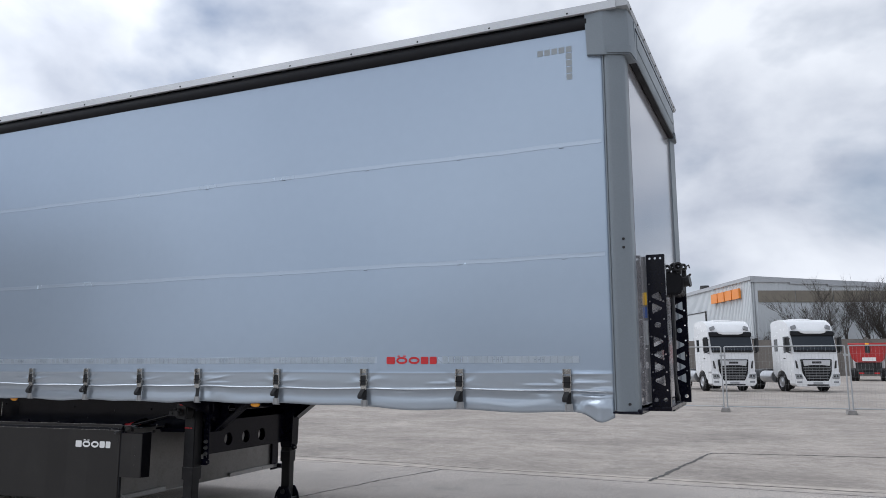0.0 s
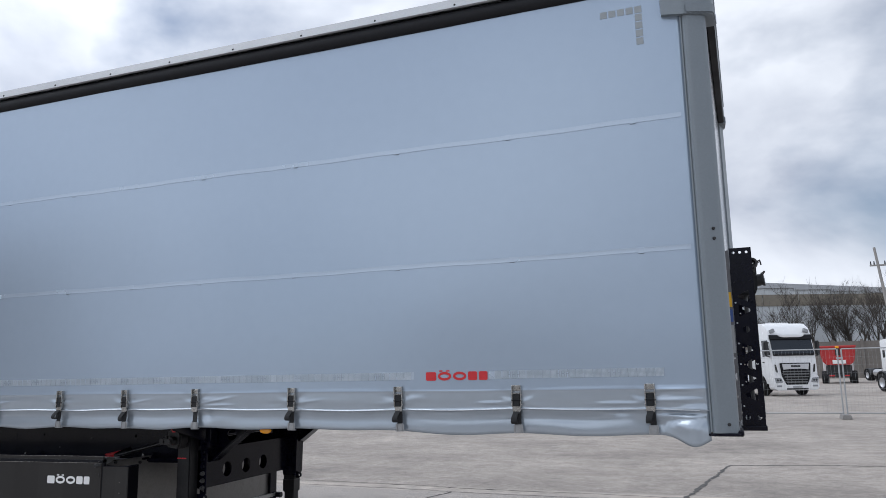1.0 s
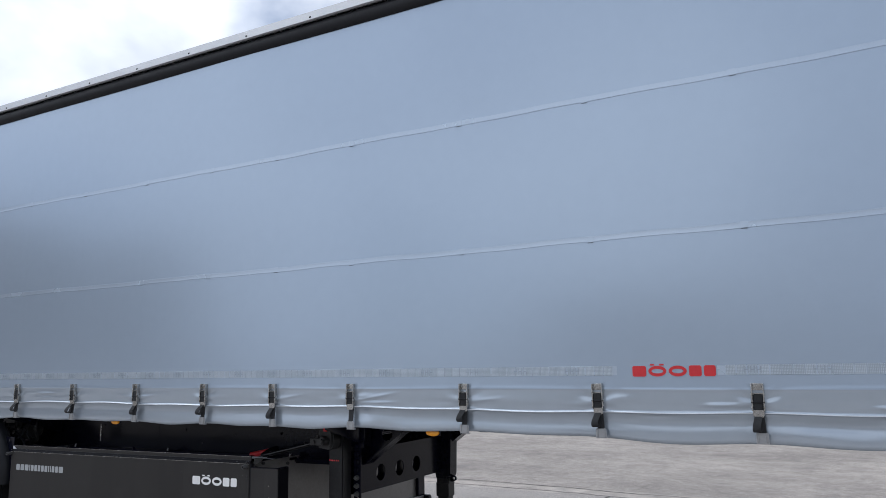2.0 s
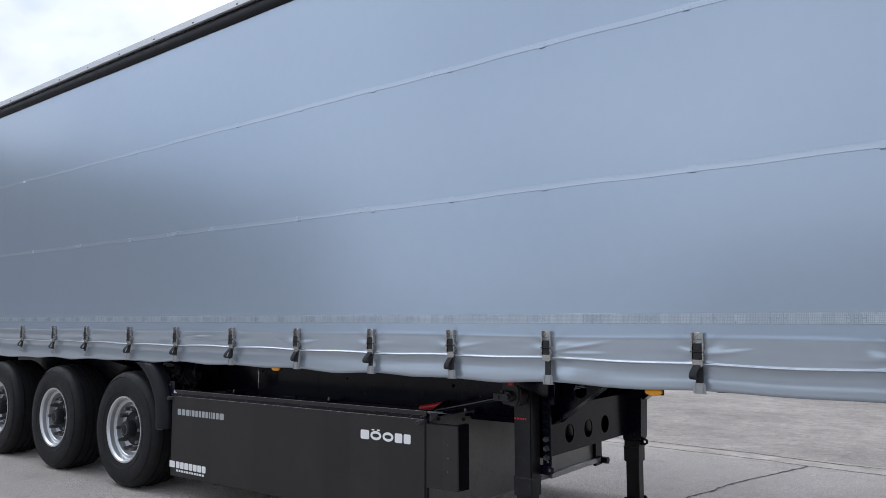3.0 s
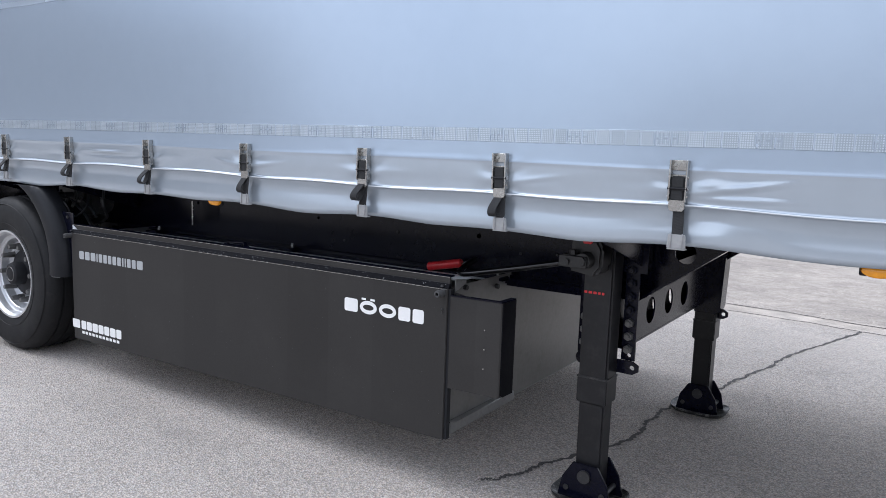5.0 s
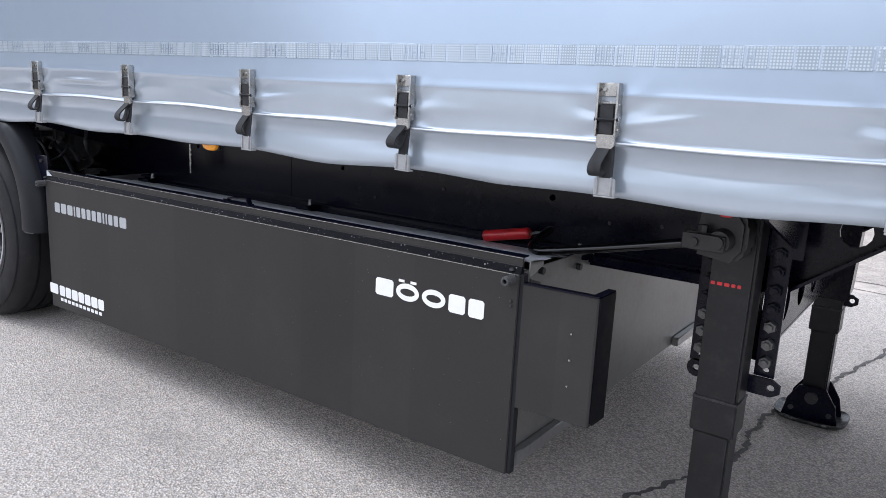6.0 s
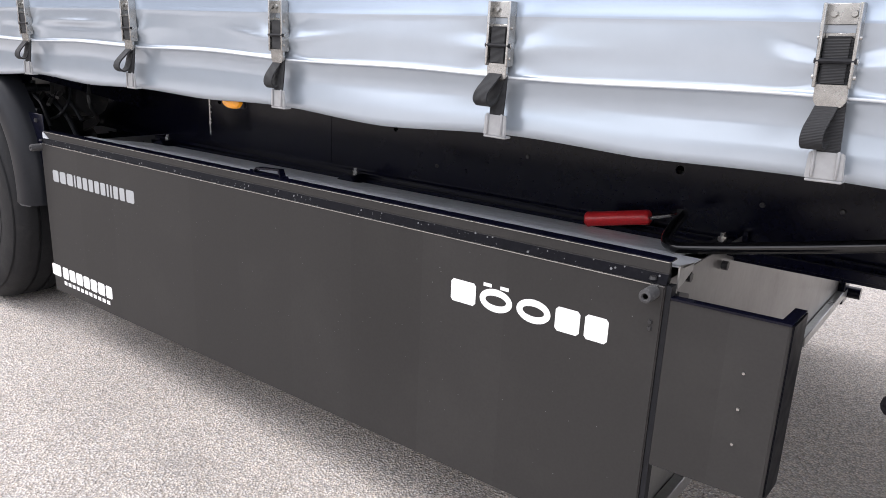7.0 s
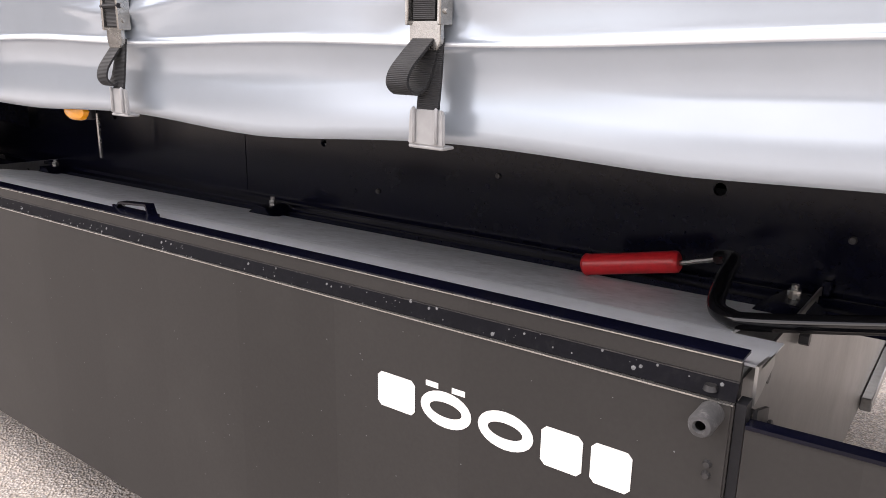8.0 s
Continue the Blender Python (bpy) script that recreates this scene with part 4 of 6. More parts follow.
    part("relay_valve", bm, DARK_STEEL, TR, "grimy relay valve body")
    for x, y, z in ((-8.872, 5.398, 1.04), (-8.80, 5.40, 1.015), (-8.768, 5.43, 1.05)):
        bm = bmesh.new()
        cyl(bm, (x, y, z), (x + 0.03, y - 0.03, z - 0.02), 0.013, 0.010, 6)
        part("hose_fitting", bm, NUT, TR)
    bm = bmesh.new()
    cyl(bm, (-8.895, 5.55, 1.0), (-8.703, 5.55, 1.02), 0.08, seg=16)
    part("brake_chamber", bm, DARK_STEEL, TR)
    bm = bmesh.new()
    cyl(bm, (-7.902, 5.66, 0.93), (-7.902, 5.66, 1.08), 0.006, seg=6)
    part("hanger_rod", bm, STEEL, TR)


build_chassis()


def build_wheels():
    """Wheel with a wide tyre, built round its hub with the outer face towards -y."""
    b = bmesh.new()
    lathe(b, [(0.0, 0.118), (0.157, 0.112), (0.220, 0.106), (0.226, 0.112), (0.233, 0.095), (0.238, 0.060), (0.243, 0.054), (0.262, 0.050), (0.267, 0.046), (0.272, 0.010), (0.280, 0.0), (0.285, -0.006), (0.299, -0.008), (0.302, 0.02), (0.285, 0.04), (0.275, 0.38)], (0, 0, 0), 40)
    w = local("wheel", b, RIM, TR, label="wide trailer wheel with a silver steel rim", angle=22)
    b = bmesh.new()
    lathe(b, [(0.296, 0.01), (0.305, -0.006), (0.34, -0.016), (0.40, -0.022), (0.455, -0.018), (0.492, -0.002), (0.512, 0.018), (0.520, 0.04),
              (0.524, 0.075), (0.514, 0.077), (0.514, 0.089), (0.525, 0.091), (0.527, 0.150), (0.516, 0.152), (0.516, 0.166), (0.528, 0.168), (0.528, 0.215), (0.516, 0.217), (0.516, 0.231), (0.527, 0.233),
              (0.525, 0.292), (0.514, 0.294), (0.514, 0.306), (0.524, 0.308), (0.520, 0.345), (0.50, 0.375), (0.44, 0.395), (0.34, 0.39), (0.29, 0.37)], (0, 0, 0), 72)
    local("tyre", b, TYRE, w, label="black tyre with straight tread grooves", angle=28)
    for r, y in ((0.345, -0.0165), (0.47, -0.0135)):
        b = bmesh.new()
        lathe(b, [(r, y + 0.002), (r + 0.003, y - 0.003), (r + 0.006, y + 0.002)], (0, 0, 0), 60)
        local("sidewall_rib", b, TYRE, w)
    b = bmesh.new()
    lathe(b, [(0.0, 0.004), (0.058, 0.004), (0.070, 0.010), (0.078, 0.030), (0.080, 0.078), (0.100, 0.086), (0.148, 0.092), (0.156, 0.102), (0.157, 0.116)], (0, 0, 0), 28)
    local("hub_cap", b, RUBBER, w, label="dark greasy hub cap")
    b = bmesh.new()
    lathe(b, [(0.044, 0.005), (0.046, 0.001), (0.049, 0.001), (0.051, 0.005)], (0, 0, 0), 20)
    local("hub_emblem_ring", b, NUT, w)
    nut = bmesh.new()
    cyl(nut, (0, 0.112, 0), (0, 0.078, 0), 0.024, 0.022, 6)
    cyl(nut, (0, 0.078, 0), (0, 0.030, 0), 0.019, 0.015, 10)
    nut_me = finish(nut, "wheel_nut", NUT)
    for i in range(10):
        a = 2 * math.pi * (i + 0.3) / 10
        local("wheel_nut", nut_me, None, w, (0.186 * math.cos(a), 0, 0.186 * math.sin(a)))
    first = True
    rnd = random.Random(8)
    for x in (-9.152, -10.54, -11.93):
        for side in (0, 1):
            turn = Matrix.Rotation(rnd.uniform(0, 6.28), 4, "Y")
            m = Matrix.Translation((x + 1.0, (5.135 if side == 0 else FAR - 0.02) - 5.12, 0.522)) @ (pose(0, 0, 0, 0, 0, 180) if side else Matrix.Identity(4)) @ turn
            if first:
                w.matrix_basis, first = m, False
            else:
                copy_thing(w, m)
        bm = bmesh.new()
        cyl(bm, (x, 5.3, 0.52), (x, 7.5, 0.52), 0.065, seg=16)
        part("axle", bm, BLACK, TR)
        bm = bmesh.new()
        lathe(bm, [(0.0, 0.0), (0.13, 0.0), (0.150, 0.03), (0.155, 0.08), (0.135, 0.115), (0.155, 0.15), (0.150, 0.22), (0.0, 0.22)], (0, 0, 0), 20)
        bmesh.ops.transform(bm, matrix=Matrix.Translation((x - 0.36, 5.80, 0.66)) @ Matrix.Rotation(radians(90), 4, "X"), verts=bm.verts)
        part("air_spring", bm, RUBBER, TR)
        for y in (5.80, 7.00):
            bm = bmesh.new()
            prism(bm, [(x + 0.52, 0.64), (x + 0.10, 0.60), (x - 0.48, 0.63), (x - 0.48, 0.67), (x - 0.10, 0.66), (x + 0.52, 0.71)], "y", y - 0.05, y + 0.05, 0.008)
            part("trailing_arm", bm, BLACK, TR)
            bm = bmesh.new()
            prism(bm, [(x + 0.36, 0.87), (x + 0.66, 0.87), (x + 0.60, 0.60), (x + 0.44, 0.60)], "y", y - 0.07, y + 0.07, 0.006)
            part("spring_hanger", bm, BLACK, TR)


build_wheels()
# unseen flaps, added to block the bright ground behind the last wheels
for y0, y1 in ((5.16, 5.62), (7.06, 7.56)):
    bm = box(bmesh.new(), -12.64, -12.628, y0, y1, 0.16, 1.10, 0.003)
    part("mud_flap", bm, RUBBER, TR, "added black rubber mud flap that covers a bright gap")


def build_mudguard():
    """A quarter shell over the first wheel: a broad rounded side lip and a deep inner shell."""
    cx, cz = -9.152, 0.62
    profile = ((0.541, 5.136), (0.545, 5.126), (0.556, 5.124), (0.605, 5.130), (0.634, 5.142), (0.652, 5.160), (0.660, 5.190), (0.662, 5.215), (0.662, 5.24),
               (0.652, 5.24), (0.652, 5.215), (0.648, 5.195), (0.636, 5.168), (0.600, 5.142))
    bm, rings = bmesh.new(), []
    for i in range(29):
        a = radians(-4 + 80 * i / 28)
        squeeze = 0.97 + 0.03 * min(1, i / 10)
        rings.append([bm.verts.new((cx + r * squeeze * math.cos(a), y, min(cz + r * squeeze * math.sin(a), 1.135 + 0.02 * (y - 5.12)))) for r, y in profile])
    n = len(profile)
    for s, t in zip(rings, rings[1:]):
        for k in range(n):
            bm.faces.new((s[k], s[(k + 1) % n], t[(k + 1) % n], t[k]))
    bm.faces.new(rings[0])
    bm.faces.new(rings[-1])
    g = part("mudguard", bm, MUD, TR, "black plastic mudguard over the first wheel")
    bm = bmesh.new()
    tube(bm, [(cx + 0.528, 5.136, cz - 0.043), (cx + 0.57, 5.127, cz - 0.044), (cx + 0.615, 5.145, cz - 0.045)], 0.0035, 6)
    part("lower_bead", bm, WORN_RUBBER, g, "pale lower edge of the mudguard")
    # stay plate between mudguard and box
    bm = bmesh.new()
    box(bm, -8.640, -8.470, 5.205, 5.211, 0.60, 0.985, 0.002)
    pl = part("stay_plate", bm, BLACK, g, "black stay plate")
    for x, z in ((-8.605, 0.955), (-8.53, 0.955), (-8.53, 0.70)):
        bm = bmesh.new()
        cyl(bm, (x, 5.205, z), (x, 5.198, z), 0.010, 0.009, 6)
        part("stay_bolt", bm, DARK_STEEL, pl)


build_mudguard()


def marker_lamp(x):
    bm = bmesh.new()
    lathe(bm, [(0.0, 0.0), (0.020, 0.002), (0.030, 0.008), (0.033, 0.02)], (0, 0, 0), 18)
    bmesh.ops.transform(bm, matrix=Matrix.Diagonal((1.45, 1, 0.66, 1)), verts=bm.verts)
    lens = local("marker_lamp", bm, ORANGE, TR, (x + 1.0, 5.165 - 5.12, 1.154), "amber side marker lamp")
    bm = bmesh.new()
    box(bm, -0.05, 0.05, 0.018, 0.034, -0.018, 0.05, 0.004)
    local("lamp_holder", bm, RUBBER, lens)


for x in (-4.138, -7.09, -10.0):
    marker_lamp(x)


def build_pallet_box():
    bm = bmesh.new()
    xa, xb, yb = -8.442, -5.655, 7.60
    # this end wall has its shade in the colour, the rear one is plain zinc
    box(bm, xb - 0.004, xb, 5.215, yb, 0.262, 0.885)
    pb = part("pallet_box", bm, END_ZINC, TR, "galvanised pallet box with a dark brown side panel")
    part("end_wall", box(bmesh.new(), xa, xa + 0.004, 5.215, yb, 0.262, 0.885), GALV, pb)
    part("box_floor", box(bmesh.new(), xa + 0.005, xb - 0.005, 5.215, yb, 0.255, 0.262), GALV, pb)
    part("far_wall", box(bmesh.new(), xa + 0.005, xb - 0.005, yb - 0.004, yb, 0.263, 0.88), GALV, pb)
    bm = bmesh.new()
    prism(bm, [(xa - 0.02, 0.213), (xb + 0.012, 0.236), (xb + 0.012, 0.884), (xa - 0.02, 0.884)], "y", 5.184, 5.205, 0.0025)
    panel = part("side_panel", bm, PLY, pb, "dark brown coated side panel")
    for name, prof, m, lab in (
            ("bright_edge", [(5.1825, 0.8822), (5.1825, 0.8843), (5.2, 0.8843), (5.2, 0.8822)], STEEL, ""),
            ("top_channel", [(5.189, 0.885), (5.198, 0.906), (5.212, 0.906), (5.212, 0.885)], CHANNEL, "black top channel with dried water spots"),
            ("channel_edge", [(5.1975, 0.9063), (5.1975, 0.9077), (5.212, 0.9077), (5.212, 0.9063)], DARK_STEEL, ""),
            ("upstand", [(5.1995, 0.908), (5.1995, 0.932), (5.208, 0.932), (5.208, 0.908)], PLY, ""),
            ("upstand_lip", [(5.1975, 0.9323), (5.1975, 0.934), (5.202, 0.934), (5.202, 0.9323)], STEEL, ""),
            ("upstand_edge", [(5.2023, 0.9325), (5.2023, 0.9355), (5.236, 0.937), (5.236, 0.933)], BLACK, "")):
        bm = bmesh.new()
        prism(bm, prof, "x", xa - 0.02, xb + 0.012)
        part(name, bm, m, pb, lab)
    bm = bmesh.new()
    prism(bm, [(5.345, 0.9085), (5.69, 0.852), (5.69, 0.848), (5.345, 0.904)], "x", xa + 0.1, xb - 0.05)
    lid = part("lid", bm, LID_LIFTED, pb, "weathered galvanised sheet lid, paled against the shade on it")
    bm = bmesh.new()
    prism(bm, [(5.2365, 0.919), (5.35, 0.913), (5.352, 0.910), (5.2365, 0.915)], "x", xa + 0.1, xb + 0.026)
    part("lid_edge_strip", bm, LID_ZINC, lid, "zinc edge strip, paled against the shade on it")
    bm = bmesh.new()
    prism(bm, [(5.222, 0.923), (5.305, 0.914), (5.305, 0.898), (5.25, 0.878), (5.222, 0.872)], "x", xb + 0.022, xb + 0.026)
    part("end_plate", bm, GALV, pb, "pale zinc corner plate")
    bm = bmesh.new()
    prism(bm, [(5.222, 0.868), (5.285, 0.848), (5.285, 0.80), (5.222, 0.79)], "x", xb + 0.026, xb + 0.031)
    part("corner_gusset", bm, DARK_STEEL, pb)
    bm = bmesh.new()
    tube(bm, [(xb + 0.038, 5.262 + 0.012 * math.cos(a), 0.825 + 0.014 * math.sin(a)) for a in [2 * math.pi * k / 12 for k in range(13)]], 0.003, 6)
    part("lock_ring", bm, DARK_STEEL, pb)
    # guide rails behind the lid, with clamps and bolts
    for y0, y1, z0, z1 in ((5.691, 5.705, 0.840, 0.864), (5.706, 5.755, 0.828, 0.842), (5.735, 5.745, 0.843, 0.874)):
        part("guide_rail", box(bmesh.new(), xa - 0.4, -5.231, y0, y1, z0, z1, 0.001), BLACK, pb)
    for x in (-8.269, -7.034, -5.684):
        bm = bmesh.new()
        prism(bm, [(x - 0.06, 0.858), (x + 0.05, 0.858), (x + 0.02, 0.880), (x - 0.02, 0.884)], "y", 5.63, 5.712, 0.003)
        part("clamp", bm, BLACK, pb)
        bm = bmesh.new()
        cyl(bm, (x, 5.675, 0.880), (x, 5.675, 0.896), 0.012, seg=6)
        cyl(bm, (x, 5.675, 0.896), (x, 5.675, 0.906), 0.007, seg=8)
        part("clamp_bolt", bm, STEEL, pb)
    bm = bmesh.new()
    prism(bm, [(-7.075, 0.934), (-7.055, 0.951), (-6.942, 0.958), (-6.932, 0.936), (-6.938, 0.936), (-6.946, 0.953), (-7.053, 0.946), (-7.07, 0.934)], "y", 5.236, 5.258)
    box(bm, -7.10, -6.91, 5.246, 5.250, 0.918, 0.939)
    part("grab_handle", bm, BLACK, pb)
    # folded end flap: a channel that stands in front of the end wall
    bm = bmesh.new()
    prism(bm, [(-5.628, 5.186), (-5.396, 5.196), (-5.391, 5.201), (-5.391, 5.305), (-5.396, 5.305), (-5.398, 5.203), (-5.628, 5.193)], "z", 0.468, 0.858)
    fl = part("end_flap", bm, PLY, pb, "dark brown hinged end flap with bent edge")
    bm = bmesh.new()
    prism(bm, [(-5.628, 5.184), (-5.391, 5.194), (-5.389, 5.306), (-5.412, 5.306), (-5.414, 5.216), (-5.628, 5.206)], "z", 0.858, 0.863)
    part("flap_top_edge", bm, BLACK, fl)
    # dark sheet laid on the bent side face to paint it in shade
    part("flap_edge", prism(bmesh.new(), [(5.206, 0.479), (5.222, 0.468), (5.306, 0.466), (5.306, 0.858), (5.199, 0.858)], "x", -5.3905, -5.387), CHANNEL, fl, "black sheet over the side face of the flap, for its shade")
    for z in (0.74, 0.66, 0.58):
        bm = bmesh.new()
        cyl(bm, (-5.463, 5.193, z), (-5.463, 5.189, z), 0.004, 0.003, 8)
        part("rivet", bm, STEEL, pb)
    bm = bmesh.new()
    box(bm, -5.642, -5.63, 5.19, 5.215, 0.24, 0.885)
    part("corner_gasket", bm, RUBBER, pb)
    bm = bmesh.new()
    prism(bm, [(5.215, 0.262), (5.255, 0.262), (5.24, 0.31), (5.215, 0.31)], "x", -5.654, -5.622)
    part("foot_bracket", bm, GALV, pb)
    bm = bmesh.new()
    box(bm, -5.653, -5.626, 5.22, 5.78, 0.256, 0.300, 0.002)
    part("lower_rail", bm, GALV, pb)
    part("lower_rail", box(bmesh.new(), -5.653, -5.622, 6.74, 7.6, 0.258, 0.300, 0.003), GALV, pb)
    bm = bmesh.new()
    box(bm, -5.652, -5.638, 5.74, 7.55, 0.875, 0.905, 0.002)
    part("upper_rail", bm, BLACK, pb)
    bm = bmesh.new()
    box(bm, -5.652, -5.622, 7.5, 7.62, 0.235, 0.90, 0.004)
    cyl(bm, (-5.636, 7.63, 0.27), (-5.569, 7.63, 0.27), 0.03, seg=10)
    part("end_post", bm, BLACK, pb)
    bm = bmesh.new()
    prism(bm, [(xa - 0.018, 0.906), (xa + 0.03, 0.907), (xa - 0.018, 0.932)], "y", 5.194, 5.1985)
    part("corner_tab", bm, LID_ZINC, pb, "pale zinc corner tab")
    # hinge stops on the panel
    for x in (-5.679, -8.476):
        bm = bmesh.new()
        lathe(bm, [(0.006, 0.004), (0.008, -0.001), (0.013, 0.0), (0.0155, 0.006), (0.0155, 0.045)], (x + 0.012, 5.140, 0.867), 18)
        part("rubber_stop", bm, WORN_RUBBER, pb, "worn rubber stop")
        bm = bmesh.new()
        cyl(bm, (x + 0.006, 5.19, 0.893), (x + 0.006, 5.19, 0.900), 0.009, 0.007, 10)
        part("screw_head", bm, DARK_STEEL, pb)
    for z in (0.80, 0.785):
        bm = bmesh.new()
        cyl(bm, (-5.665, 5.1845, z), (-5.665, 5.179, z), 0.006, 0.004, 8)
        part("rivet", bm, DARK_STEEL, pb)
    for y, z in ((5.33, 0.872), (5.27, 0.835), (5.6, 0.84)):
        part("bolt", cyl(bmesh.new(), (-5.653, y, z), (-5.638, y, z), 0.012, seg=6), DARK_STEEL, pb)
    # printed marks on the panel
    y = 5.1838
    block_row("logo_block", panel, WHITE, -6.20, 0.719, (0.078, 0.097, 0.095, 0.064, 0.058), 0.060, 0.0125, y, True, 0.001, "white printed mark", (1, 2))
    block_row("address_bar", panel, PALE, -8.375, 0.729, (0.05, 0.05, 0.05, 0.012, 0.036, 0.036, 0.034, 0.036, 0.036, 0.014, 0.012, 0.034, 0.036, 0.056), 0.050, 0.0122, y, False, 0.001, "pale printed bar")
    block_row("maker_block", panel, WHITE, -8.475, 0.285, (0.080, 0.0, 0.052, 0.052, 0.056, 0.052, 0.052, 0.056, 0.050), 0.054, 0.009, y, False, 0.001, "white printed mark")
    block_row("address_bar", panel, WHITE, -8.372, 0.256, (0.026,) * 11, 0.017, 0.011, y, False, 0.001, "white printed bar")
    # water drops dried on the flange and specks on the panel
    rnd = random.Random(21)
    bm = bmesh.new()
    for _ in range(150):
        x, f, r = rnd.uniform(xa, xb), rnd.random(), 0.0007 + 0.0033 * rnd.random() ** 2.5
        p = Vector((x, 5.189 + 0.009 * f, 0.885 + 0.021 * f))
        cyl(bm, p + Vector((0, 0.0004, 0)), p + Vector((0, -0.0006, 0.0002)), r, r * 0.6, 6)
    for _ in range(160):
        x, z, r = rnd.uniform(xa, xb), rnd.uniform(0.30, 0.87), rnd.uniform(0.0006, 0.0017)
        cyl(bm, (x, 5.1845, z), (x, 5.1834, z), r, r * 0.6, 5)
    d = part("dried_drops", bm, DROPS, pb, "dried water drops and specks")
    tagged(d, kind="stuff")
    # the box hangs slightly lower at its rear end
    for ob in [pb, *pb.children_recursive]:
        for v in ob.data.vertices:
            v.co.z += 0.008 - 0.010 * (xb - (v.co.x - 1.0))


build_pallet_box()


def build_landing_leg(y0, crank, xa=-5.186, xb=-5.06):
    bm = bmesh.new()
    box(bm, xa, xb, y0, y0 + 0.11, 0.43, 1.15, 0.008, 2)
    leg = part("landing_leg", bm, LEG_PAINT, TR, "black steel landing leg with a splayed foot")
    bm = bmesh.new()
    box(bm, xa - 0.003, xb + 0.002, y0 - 0.002, y0 + 0.112, 0.435, 0.552, 0.004, 2)
    part("collar", bm, LEG_PAINT, leg)
    bm = bmesh.new()
    box(bm, xa - 0.0045, xb + 0.0035, y0 - 0.0035, y0 + 0.1135, 0.541, 0.549, 0.001)
    part("collar_weld", bm, DARK_STEEL, leg)
    bm = bmesh.new()
    box(bm, xa + 0.008, xb - 0.008, y0 + 0.008, y0 + 0.102, 0.06, 0.46, 0.006, 2)
    part("inner_tube", bm, LEG_PAINT, leg)
    # rocker foot
    cx, cy = (xa + xb) / 2, y0 + 0.055
    for s in (-1, 1):
        bm = bmesh.new()
        prism(bm, [(cx - 0.118, 0.012), (cx + 0.118, 0.012), (cx + 0.10, 0.10), (cx + 0.055, 0.172), (cx - 0.055, 0.172), (cx - 0.10, 0.10)], "y", cy + s * 0.068 - 0.006, cy + s * 0.068 + 0.006, 0.002)
        part("foot_cheek", bm, BLACK, leg)
    bm = bmesh.new()
    cyl(bm, (cx, cy - 0.088, 0.122), (cx, cy + 0.088, 0.122), 0.028, 0.026, 16)
    cyl(bm, (cx + 0.08, cy - 0.08, 0.055), (cx + 0.08, cy + 0.08, 0.055), 0.012, seg=10)
    cyl(bm, (cx - 0.08, cy - 0.08, 0.055), (cx - 0.08, cy + 0.08, 0.055), 0.012, seg=10)
    part("foot_pin", bm, DARK_STEEL, leg)
    bm = bmesh.new()
    outline = [(cx + 0.158 * math.copysign(abs(math.cos(a)) ** 0.55, math.cos(a)), cy + 0.122 * math.copysign(abs(math.sin(a)) ** 0.55, math.sin(a))) for a in [2 * math.pi * (k + 0.5) / 28 for k in range(28)]]
    rings = []
    for f, z in ((0.86, 0.0), (0.97, 0.004), (1.0, 0.016), (0.99, 0.020), (0.96, 0.015), (0.80, 0.010), (0.4, 0.010)):
        rings.append([bm.verts.new((cx + (px - cx) * f, cy + (py - cy) * f, z + (0.012 * abs(px - cx) / 0.158 if 0.9 < f else 0))) for px, py in outline])
    for s, t in zip(rings, rings[1:]):
        for k in range(28):
            bm.faces.new((s[k], s[(k + 1) % 28], t[(k + 1) % 28], t[k]))
    bm.faces.new(rings[0])
    bm.faces.new(rings[-1])
    part("foot_plate", bm, WORN_STEEL, leg, "worn steel foot plate")
    # drilled mounting strips on both sides
    if not crank:
        bm = bmesh.new()
        prism(bm, [(xa - 0.02, 1.15), (xb + 0.035, 1.15), (xb + 0.02, 0.62), (xb, 0.585), (xa, 0.585), (xa - 0.01, 0.62)], "y", y0 - 0.004, y0 + 0.125, 0.006)
        part("upper_housing", bm, BLACK, leg)
        ear = holed("lifting_ear", [(xb - 0.05, 0.56), (xb + 0.03, 0.56), (xb + 0.055, 0.575), (xb + 0.055, 0.60), (xb + 0.03, 0.615), (xb - 0.05, 0.615)], [ring(xb + 0.03, 0.588, 0.011, 10)], 0.010, BLACK, Matrix.Translation((0, y0 + 0.05, 0)) @ FRONT)
        sheet("lifting_ear", ear, leg)
    for x0, x1 in ((xb + 0.008, xb + 0.066), (xa - 0.062, xa - 0.004)) if crank else ():
        u = (x0 + x1) / 2
        holes = [ring(u + 0.004, 0.634, 0.009, 10)] + [ring(u, 0.661 + 0.056 * i, 0.015, 12) for i in range(1, 9)]
        out = [(x0, 0.612), (x1, 0.612), (x1, 1.16), (x0, 1.16)]
        me = holed("mounting_strip", out, holes, 0.010, BLACK, Matrix.Translation((0, y0 + 0.13, 0)) @ FRONT)
        sheet("mounting_strip", me, leg)
        for i in range(9):
            bm = bmesh.new()
            z = 0.661 + 0.056 * i
            cyl(bm, (u, y0 + 0.125, z), (u, y0 + 0.105, z), 0.020, 0.018, 6)
            cyl(bm, (u, y0 + 0.105, z), (u, y0 + 0.092, z), 0.011, seg=8)
            part("mounting_bolt", bm, BOLT if i < 3 else BLACK, leg)
        bm = bmesh.new()
        box(bm, min(x0, u - 0.06), max(x1, u + 0.06), y0 + 0.12, y0 + 0.128, 0.985, 1.16)
        part("backing_plate", bm, BLACK, leg)
